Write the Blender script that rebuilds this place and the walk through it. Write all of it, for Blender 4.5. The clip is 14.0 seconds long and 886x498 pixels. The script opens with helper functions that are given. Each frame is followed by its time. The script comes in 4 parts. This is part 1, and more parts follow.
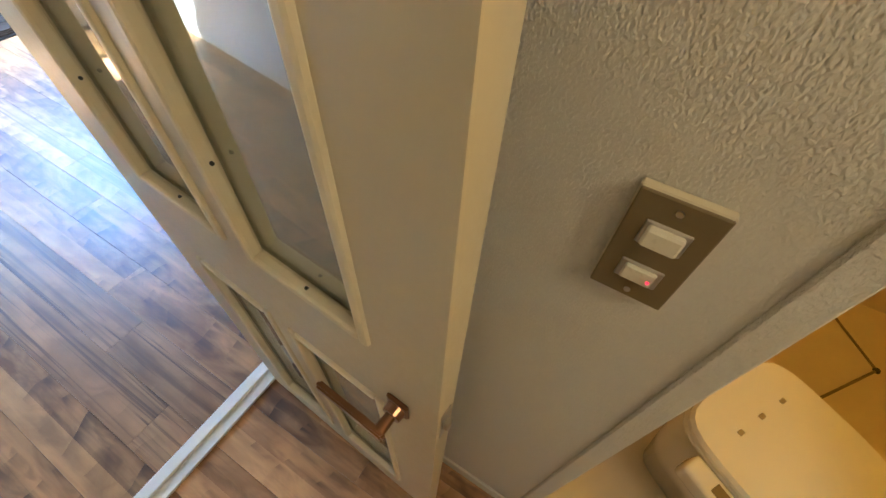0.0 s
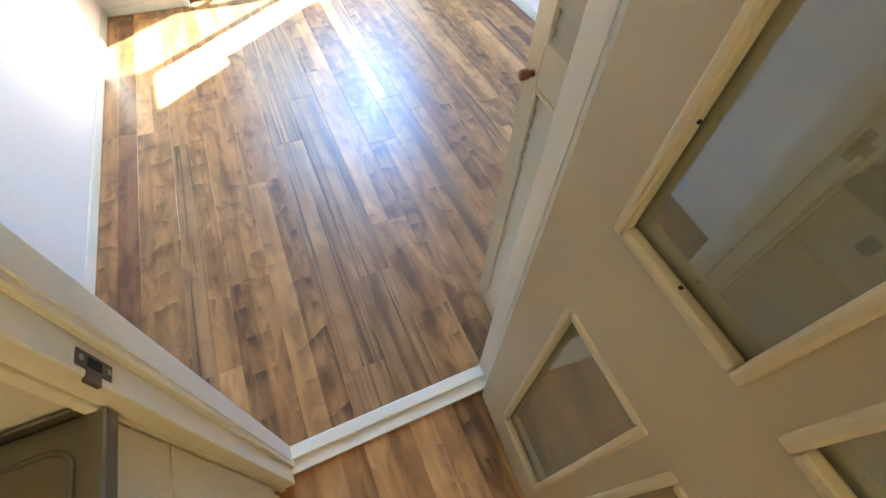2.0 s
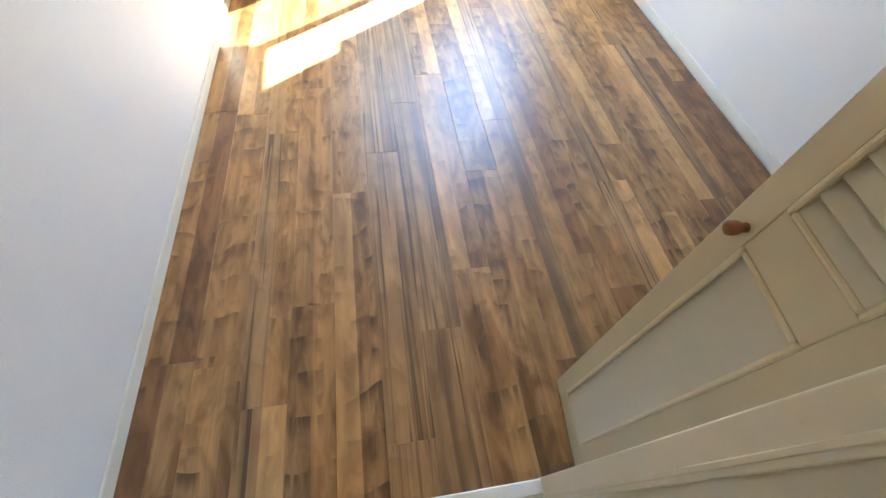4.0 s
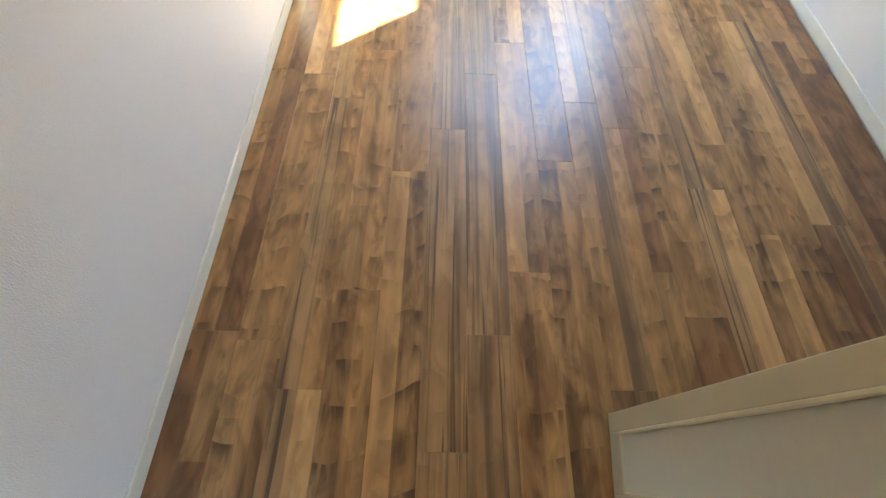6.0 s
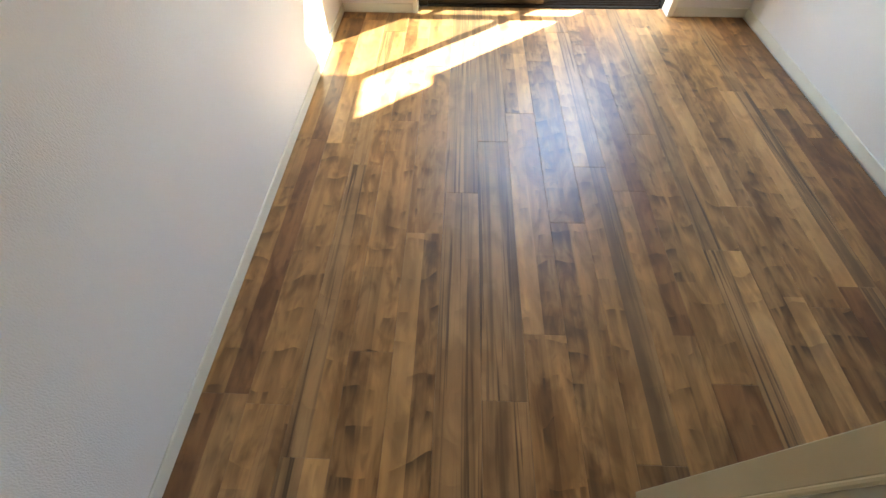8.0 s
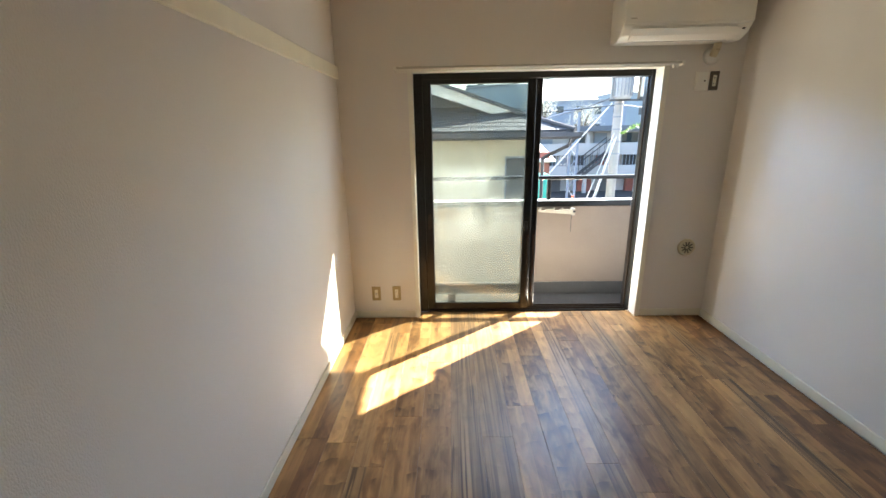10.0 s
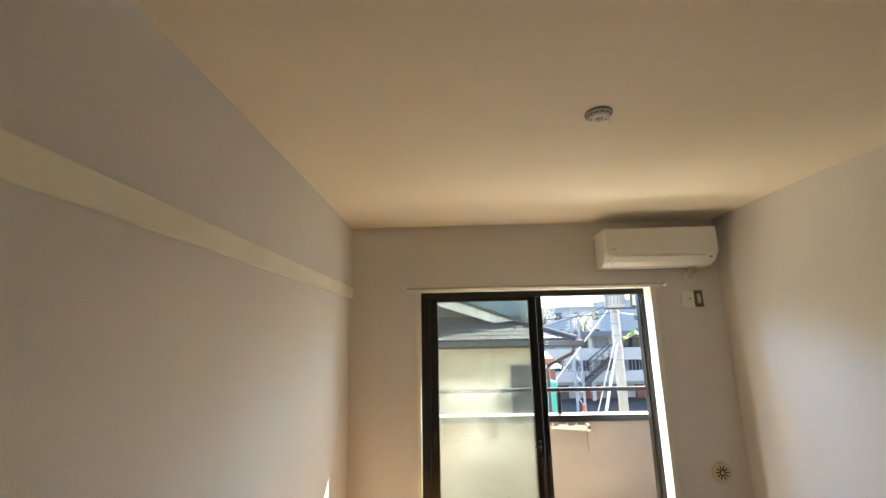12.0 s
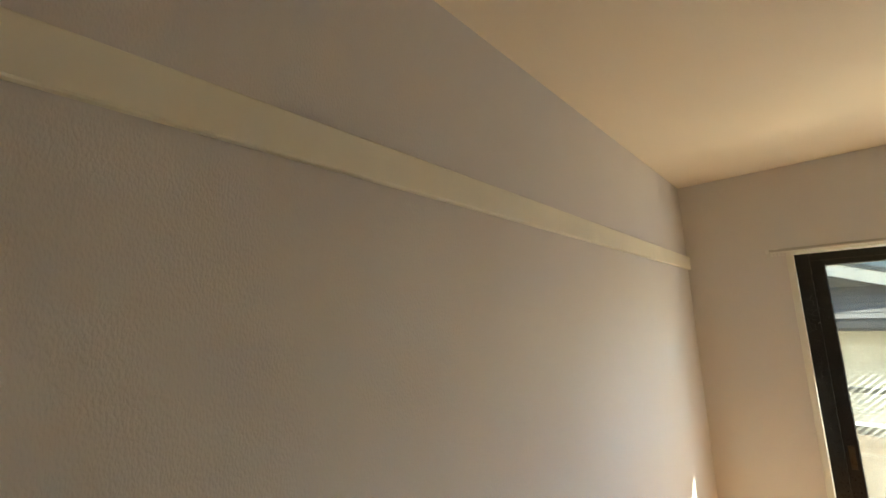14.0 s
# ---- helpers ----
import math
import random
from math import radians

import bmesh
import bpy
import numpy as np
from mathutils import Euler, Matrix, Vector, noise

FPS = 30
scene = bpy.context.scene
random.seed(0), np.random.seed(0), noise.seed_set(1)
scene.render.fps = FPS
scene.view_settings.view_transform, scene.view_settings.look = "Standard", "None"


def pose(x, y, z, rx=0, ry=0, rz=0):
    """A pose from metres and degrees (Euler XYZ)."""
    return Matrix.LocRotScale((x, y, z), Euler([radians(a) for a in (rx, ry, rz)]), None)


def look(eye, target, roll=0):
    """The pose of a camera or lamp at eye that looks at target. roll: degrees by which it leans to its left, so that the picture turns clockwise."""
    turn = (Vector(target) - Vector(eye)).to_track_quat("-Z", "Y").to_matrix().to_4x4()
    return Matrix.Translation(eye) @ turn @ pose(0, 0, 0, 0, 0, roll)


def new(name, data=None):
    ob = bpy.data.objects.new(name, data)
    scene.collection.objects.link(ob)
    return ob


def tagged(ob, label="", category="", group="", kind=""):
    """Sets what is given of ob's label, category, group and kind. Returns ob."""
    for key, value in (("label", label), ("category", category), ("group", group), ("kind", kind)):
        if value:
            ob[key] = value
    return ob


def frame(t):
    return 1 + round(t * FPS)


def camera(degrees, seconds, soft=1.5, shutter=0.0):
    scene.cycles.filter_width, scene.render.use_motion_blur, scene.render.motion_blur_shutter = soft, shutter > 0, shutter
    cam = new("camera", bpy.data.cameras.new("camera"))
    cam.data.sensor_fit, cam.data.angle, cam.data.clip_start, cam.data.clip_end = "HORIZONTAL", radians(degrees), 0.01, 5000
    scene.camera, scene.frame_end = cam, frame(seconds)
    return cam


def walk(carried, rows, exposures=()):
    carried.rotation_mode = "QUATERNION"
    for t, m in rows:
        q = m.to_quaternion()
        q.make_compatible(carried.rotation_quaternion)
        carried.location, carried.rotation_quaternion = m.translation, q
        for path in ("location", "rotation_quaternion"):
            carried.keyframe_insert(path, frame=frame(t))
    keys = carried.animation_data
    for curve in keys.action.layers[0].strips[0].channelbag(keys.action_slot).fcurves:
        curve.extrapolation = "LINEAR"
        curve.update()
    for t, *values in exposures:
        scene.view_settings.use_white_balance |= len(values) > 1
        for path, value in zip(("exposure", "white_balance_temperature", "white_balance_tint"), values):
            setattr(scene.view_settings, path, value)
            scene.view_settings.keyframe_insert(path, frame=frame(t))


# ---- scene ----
cam = camera(94.1, 14.0)
EXPOSURES = ((0.0, 5.0, 4900, 9), (0.6, 5.0, 5000, 7), (3.2, 4.93, 5700, 7), (5.4, 4.5, 6200, 7), (7.2, 4.5, 6400, 7), (9.5, 3.5, 6200, 8), (11.0, 3.45, 6700, 9), (14.0, 3.75, 6850, 9))
PATH = [
    (0, (1.028, -4.063, 1.504), (2.111, -3.464, -0.067), 3.7),
    (0.5, (0.975, -3.989, 1.486), (1.898, -3.165, -0.085), 3.4),
    (1, (0.933, -3.869, 1.478), (1.697, -2.911, -0.103), 3.2),
    (1.5, (0.896, -3.746, 1.447), (1.517, -2.731, -0.16), 2.8),
    (2, (0.862, -3.631, 1.441), (1.398, -2.579, -0.174), 3.7),
    (2.5, (0.847, -3.555, 1.443), (1.316, -2.482, -0.178), 4.8),
    (3, (0.848, -3.454, 1.449), (1.238, -2.363, -0.182), 5.1),
    (3.2, (0.854, -3.408, 1.447), (1.219, -2.315, -0.188), 5.3),
    (5.5, (0.817, -3.115, 1.406), (0.912, -2.162, -0.35), 5.7),
    (6, (0.834, -3.09, 1.394), (0.863, -2.165, -0.379), 3.2),
    (6.5, (0.831, -3.092, 1.394), (0.836, -2.172, -0.382), 2.5),
    (7, (0.842, -3.091, 1.394), (0.816, -2.156, -0.374), 0.7),
    (7.2, (0.846, -3.089, 1.393), (0.811, -2.134, -0.364), 0.3),
    (9.3, (0.824, -3.094, 1.481), (0.768, -1.383, 0.446), -0.8),
    (9.5, (0.824, -3.101, 1.496), (0.768, -1.319, 0.591), -0.9),
    (10, (0.803, -3.123, 1.498), (0.761, -1.204, 0.937), -1.0),
    (10.5, (0.805, -3.143, 1.504), (0.769, -1.155, 1.288), -1.0),
    (11, (0.775, -3.154, 1.537), (0.77, -1.155, 1.596), -1.0),
    (11.5, (0.776, -3.173, 1.546), (0.775, -1.193, 1.828), -1.2),
    (12, (0.78, -3.179, 1.566), (0.742, -1.221, 1.967), -1.2),
    (12.5, (0.768, -3.18, 1.547), (0.6, -1.239, 1.999), -1.3),
    (13, (0.724, -3.172, 1.553), (0.283, -1.27, 1.988), -1.4),
    (13.5, (0.685, -3.16, 1.549), (-0.178, -1.401, 1.952), -1.7),
    (14, (0.667, -3.082, 1.554), (-0.675, -1.641, 1.899), -1.6),
]
walk(cam, [(t, look(eye, target, roll)) for t, eye, target, roll in PATH], EXPOSURES)
# ---------- world, sun ----------
world = bpy.data.worlds.new("sky")
scene.world = world
world.use_nodes = True
wn, wl = world.node_tree.nodes, world.node_tree.links
sky = wn.new("ShaderNodeTexSky")
sky.sky_type, sky.sun_disc = "NISHITA", False
SUN_TO = Vector((0.773 * 0.831, 0.634 * 0.831, 0.556)).normalized()
sky.sun_elevation = math.asin(SUN_TO.z)
sky.sun_rotation = math.atan2(SUN_TO.x, SUN_TO.y)
wn["Background"].inputs["Strength"].default_value = 0.075
wl.new(sky.outputs[0], wn["Background"].inputs["Color"])
sun = new("sun", bpy.data.lights.new("sun", "SUN"))
sun.data.energy, sun.data.angle, sun.data.color = 5.0, radians(0.5), (1.0, 0.95, 0.87)
sun.matrix_world = look(SUN_TO * 30, (0, 0, 0))
bath_lamp = new("bath_bulb", bpy.data.lights.new("bath_bulb", "POINT"))
bath_lamp.data.energy, bath_lamp.data.color, bath_lamp.data.shadow_soft_size = 0.50, (1.0, 0.47, 0.01), 0.06
bath_lamp.location = (1.72, -4.98, 2.0)
hall_lamp = new("hall_bulb", bpy.data.lights.new("hall_bulb", "POINT"))
hall_lamp.data.energy, hall_lamp.data.color, hall_lamp.data.shadow_soft_size = 0.56, (1.0, 0.73, 0.37), 0.08
hall_lamp.location = (0.92, -5.00, 2.22)


# area lamps added out of view, standing in for sky at the window's sides and head
def window_fill(name, at, to, wide, high, watts, color):
    o = new(name, bpy.data.lights.new(name, "AREA"))
    o.data.shape, o.data.size, o.data.size_y, o.data.energy, o.data.color = "RECTANGLE", wide, high, watts, color
    o.matrix_world = look(at, to)


window_fill("skylight_right", (2.62, 0.44, 1.10), (2.02, -1.47, 0.95), 0.45, 1.7, 0.7, (0.92, 0.96, 1.0))
window_fill("skylight_left", (0.20, 0.44, 1.15), (0.80, -1.47, 1.0), 0.45, 1.6, 8.5, (1.0, 0.95, 0.87))
window_fill("skylight_head", (1.41, 0.30, 2.14), (1.41, -0.66, 1.72), 1.70, 0.06, 12, (0.92, 0.96, 1.0))
# added blue strip lamp: sky sheen on the floor, light deep into the room
window_fill("skylight_front", (1.45, 0.90, 2.065), (1.45, -0.08, 1.89), 2.50, 0.20, 7.5, (0.34, 0.60, 1.0))
# unseen lamps added to brighten the ceiling, in place of street and balcony bounce
window_fill("skylight_street", (1.45, 1.12, 0.700), (1.45, 1.40, 1.700), 1.60, 0.16, 9.0, (1.0, 0.86, 0.66))
window_fill("skylight_sill", (1.80, 0.165, 0.040), (1.80, 0.665, 1.040), 0.55, 0.12, 1.3, (1.0, 0.88, 0.70))


# ---------- materials ----------
def mat(name, color, rough=0.5, metal=0.0, spec=0.5):
    m = bpy.data.materials.new(name)
    m.use_nodes = True
    b = m.node_tree.nodes["Principled BSDF"]
    b.inputs["Base Color"].default_value = (*color, 1)
    b.inputs["Roughness"].default_value = rough
    b.inputs["Metallic"].default_value = metal
    b.inputs["Specular IOR Level"].default_value = spec
    return m


def nodes_of(m):
    return m.node_tree.nodes, m.node_tree.links, m.node_tree.nodes["Principled BSDF"]


def coords(n, l, scale=(1, 1, 1), kind="Object", random_shift=False):
    tc, mp = n.new("ShaderNodeTexCoord"), n.new("ShaderNodeMapping")
    mp.inputs["Scale"].default_value = scale
    l.new(tc.outputs[kind], mp.inputs["Vector"])
    if random_shift:
        oi, mu = n.new("ShaderNodeObjectInfo"), n.new("ShaderNodeMath")
        mu.operation = "MULTIPLY"
        mu.inputs[1].default_value = 57.0
        l.new(oi.outputs["Random"], mu.inputs[0])
        l.new(mu.outputs[0], mp.inputs["Location"])
    return mp.outputs[0]


def noise_tex(n, l, vec, scale, detail=4.0, rough=0.55, distortion=0.0):
    t = n.new("ShaderNodeTexNoise")
    t.inputs["Scale"].default_value, t.inputs["Detail"].default_value = scale, detail
    t.inputs["Roughness"].default_value, t.inputs["Distortion"].default_value = rough, distortion
    l.new(vec, t.inputs["Vector"])
    return t.outputs["Fac"]


def ramp(n, l, fac, *stops):
    r = n.new("ShaderNodeValToRGB")
    e = r.color_ramp.elements
    while len(e) < len(stops):
        e.new(0.5)
    for el, (p, c) in zip(e, stops):
        el.position, el.color = p, (*(c if isinstance(c, tuple) else (c, c, c)), 1)
    l.new(fac, r.inputs["Fac"])
    return r.outputs["Color"]


def mix(n, l, kind, fac, a, b):
    m = n.new("ShaderNodeMix")
    m.data_type, m.blend_type = "RGBA", kind
    for sock, v in ((m.inputs["Factor"], fac), (m.inputs["A"], a), (m.inputs["B"], b)):
        if hasattr(v, "is_output"):
            l.new(v, sock)
        else:
            sock.default_value = v if isinstance(v, float) else (*v, 1)
    return m.outputs["Result"]


def bump(n, l, b, height, strength, distance=0.01):
    bp = n.new("ShaderNodeBump")
    bp.inputs["Strength"].default_value, bp.inputs["Distance"].default_value = strength, distance
    l.new(height, bp.inputs["Height"])
    l.new(bp.outputs["Normal"], b.inputs["Normal"])


def paint(name, color, rough=0.4, grime=0.12, bumps=0.05, scale=9.0):
    """Painted or moulded surface with faint mottling and uneven gloss."""
    m = mat(name, color, rough)
    n, l, b = nodes_of(m)
    v = coords(n, l)
    big, fine = noise_tex(n, l, v, scale * 0.35), noise_tex(n, l, v, scale * 14)
    dark = tuple(c * (1 - grime) for c in color)
    l.new(mix(n, l, "MIX", ramp(n, l, big, (0.35, 0.0), (0.75, 1.0)), color, dark), b.inputs["Base Color"])
    l.new(ramp(n, l, fine, (0.3, rough * 0.85), (0.7, min(1.0, rough * 1.2))), b.inputs["Roughness"])
    bump(n, l, b, fine, bumps, 0.002)
    return m


def wallpaper(name, color, strength, scale=150.0, depth=0.0016, tall=1.0):
    """Embossed vinyl wallpaper: small raised blobs over a finer grain."""
    m = mat(name, color, 0.62, spec=0.4)
    n, l, b = nodes_of(m)
    v = coords(n, l, (1, 1, tall))
    grain, blobs, big = noise_tex(n, l, v, scale, 3, 0.6), noise_tex(n, l, v, scale * 0.45, 1, 0.4, 0.2), noise_tex(n, l, v, 1.1, 3)
    height = mix(n, l, "MIX", 0.18, ramp(n, l, blobs, (0.32, 0.0), (0.68, 1.0)), grain)
    tone = mix(n, l, "MIX", ramp(n, l, big, (0.35, 0.0), (0.8, 1.0)), color, tuple(c * 0.94 for c in color))
    l.new(tone, b.inputs["Base Color"])
    bump(n, l, b, height, strength, depth)
    return m


def wood(name, base, dark, streak=0.3, knots=0.3, light=None, cloud=0.5):
    """Printed plank strip: soft bands along y, fine fibre, long streaks, and rows of rippled flame marks with one sharp side."""
    m = mat(name, base, 0.44, spec=0.6)
    n, l, b = nodes_of(m)
    v = coords(n, l, (1, 1, 1), "Object", True)
    def sc(s):
        mp = n.new("ShaderNodeMapping")
        mp.inputs["Scale"].default_value = s
        l.new(v, mp.inputs["Vector"])
        return mp.outputs[0]
    wide = noise_tex(n, l, sc((11, 0.45, 1)), 1.5, 2, 0.5, 0.15)
    slow = noise_tex(n, l, sc((9, 3.0, 1)), 1.3, 3, 0.5, 0.9)
    band = noise_tex(n, l, sc((15, 0.36, 1)), 1.5, 2, 0.55, 0.7)
    lines = noise_tex(n, l, sc((30, 0.55, 1)), 1.6, 3, 0.55, 1.0)
    fine = noise_tex(n, l, sc((170, 4, 1)), 2.0, 3, 0.6)
    lt = light or tuple(min(1, c * 1.30) for c in base)
    c = mix(n, l, "MIX", ramp(n, l, wide, (0.38, 0.0), (0.60, 1.0)), base, lt)
    c = mix(n, l, "MULTIPLY", cloud, c, ramp(n, l, slow, (0.37, (0.47, 0.40, 0.33)), (0.54, (1.0, 1.0, 1.0)), (0.70, (1.20, 1.22, 1.22))))
    # broad and thin streaks
    st = mix(n, l, "LIGHTEN", 1.0, ramp(n, l, band, (0.48, 0.0), (0.64, streak * 0.7)), ramp(n, l, lines, (0.52, 0.0), (0.64, streak)))
    c = mix(n, l, "MIX", st, c, dark)
    # flame marks: a saw-toothed ripple down narrow lanes
    saw = n.new("ShaderNodeTexWave")
    saw.bands_direction, saw.wave_profile = "Y", "SAW"
    saw.inputs["Scale"].default_value, saw.inputs["Distortion"].default_value = 2.3, 5.5
    saw.inputs["Detail"].default_value, saw.inputs["Detail Scale"].default_value = 2.0, 1.1
    l.new(sc((1.6, 1, 1)), saw.inputs["Vector"])
    lane = noise_tex(n, l, sc((12, 1.3, 1)), 1.5, 2, 0.5, 0.9)
    gap = noise_tex(n, l, sc((5, 3.0, 1)), 1.6, 2, 0.5)
    kn = mix(n, l, "MULTIPLY", 1.0, ramp(n, l, saw.outputs["Fac"], (0.35, 0.0), (0.90, 0.80), (1.0, 0.9)), ramp(n, l, lane, (0.46, 0.0), (0.58, 1.0)))
    kn = mix(n, l, "MULTIPLY", 1.0, kn, ramp(n, l, gap, (0.36, 0.2), (0.52, 1.0)))
    # soft smudges along the lane that carries the marks
    blob = noise_tex(n, l, sc((16, 6.5, 1)), 1.4, 2, 0.5, 1.0)
    shade = mix(n, l, "MULTIPLY", 1.0, ramp(n, l, blob, (0.46, 0.0), (0.66, 0.50)), ramp(n, l, lane, (0.42, 0.1), (0.55, 1.0)))
    kn = mix(n, l, "LIGHTEN", 1.0, kn, shade)
    c = mix(n, l, "MIX", mix(n, l, "MULTIPLY", 1.0, kn, (knots, knots, knots)), c, dark)
    c = mix(n, l, "OVERLAY", 0.16, c, ramp(n, l, fine, (0.3, 0.38), (0.7, 0.62)))
    oi = n.new("ShaderNodeObjectInfo")
    c = mix(n, l, "MULTIPLY", 1.0, c, ramp(n, l, oi.outputs["Random"], (0.0, 0.93), (1.0, 1.07)))
    l.new(c, b.inputs["Base Color"])
    l.new(ramp(n, l, fine, (0.3, 0.38), (0.75, 0.46)), b.inputs["Roughness"])
    bump(n, l, b, fine, 0.05, 0.001)
    return m


def glass(name, tint, haze=0.0, ribs=False, gloss=0.05):
    """A clear pane: lets light straight through, mirrors by Fresnel, with an optional milky film."""
    m = bpy.data.materials.new(name)
    m.use_nodes = True
    n, l = m.node_tree.nodes, m.node_tree.links
    n.remove(n["Principled BSDF"])
    tr, gl, fr, mx = (n.new("ShaderNodeBsdf" + "Transparent"), n.new("ShaderNodeBsdfGlossy"), n.new("ShaderNodeLayerWeight"), n.new("ShaderNodeMixShader"))
    tr.inputs["Color"].default_value = (*tint, 1)
    gl.inputs["Roughness"].default_value = 0.02
    fr.inputs["Blend"].default_value = 0.5
    pw, ad = n.new("ShaderNodeMath"), n.new("ShaderNodeMath")
    pw.operation, ad.operation = "POWER", "MULTIPLY_ADD"
    pw.inputs[1].default_value = 4.0
    ad.inputs[1].default_value, ad.inputs[2].default_value = 0.85, gloss
    l.new(fr.outputs["Facing"], pw.inputs[0])
    l.new(pw.outputs[0], ad.inputs[0])
    l.new(ad.outputs[0], mx.inputs[0])
    l.new(tr.outputs[0], mx.inputs[1])
    l.new(gl.outputs[0], mx.inputs[2])
    out = mx.outputs[0]
    if haze:
        tl, df, hz, m2 = n.new("ShaderNodeBsdfTranslucent"), n.new("ShaderNodeBsdfDiffuse"), n.new("ShaderNodeMixShader"), n.new("ShaderNodeMixShader")
        tl.inputs["Color"].default_value = df.inputs["Color"].default_value = (0.86, 0.88, 0.80, 1)
        hz.inputs[0].default_value = 0.35
        l.new(tl.outputs[0], hz.inputs[1])
        l.new(df.outputs[0], hz.inputs[2])
        m2.inputs[0].default_value = haze
        if ribs:
            wv = n.new("ShaderNodeTexWave")
            wv.inputs["Scale"].default_value, wv.inputs["Distortion"].default_value = 13.5, 0.3
            mp, tc, sx = n.new("ShaderNodeMapping"), n.new("ShaderNodeTexCoord"), n.new("ShaderNodeSeparateXYZ")
            mp.inputs["Rotation"].default_value = (0, radians(-46), 0)
            l.new(tc.outputs["Object"], mp.inputs["Vector"])
            l.new(mp.outputs[0], wv.inputs["Vector"])
            half = n.new("ShaderNodeMapping")
            half.inputs["Scale"].default_value = (0.5, 0.5, 0.5)
            l.new(tc.outputs["Object"], half.inputs["Vector"])
            l.new(half.outputs[0], sx.inputs[0])
            # milkiest low down, with a band of diagonal stripes above
            low_film = ramp(n, l, sx.outputs["Z"], (0.0, haze * 1.0), (0.37, haze * 0.95), (0.43, haze * 0.35), (0.60, haze * 0.05))
            band = ramp(n, l, sx.outputs["Z"], (0.28, 0.0), (0.36, 0.5), (0.41, 1.0), (0.57, 0.9), (0.62, 0.0))
            patch = ramp(n, l, noise_tex(n, l, tc.outputs["Object"], 2.0, 2), (0.34, 0.0), (0.50, 1.0))
            marks = mix(n, l, "MULTIPLY", 1.0, mix(n, l, "MULTIPLY", 1.0, ramp(n, l, wv.outputs["Fac"], (0.35, 0.0), (0.8, haze * 3.0)), band), patch)
            l.new(mix(n, l, "ADD", 1.0, low_film, marks), m2.inputs[0])
        l.new(out, m2.inputs[1])
        l.new(hz.outputs[0], m2.inputs[2])
        out = m2.outputs[0]
    l.new(out, n["Material Output"].inputs["Surface"])
    return m


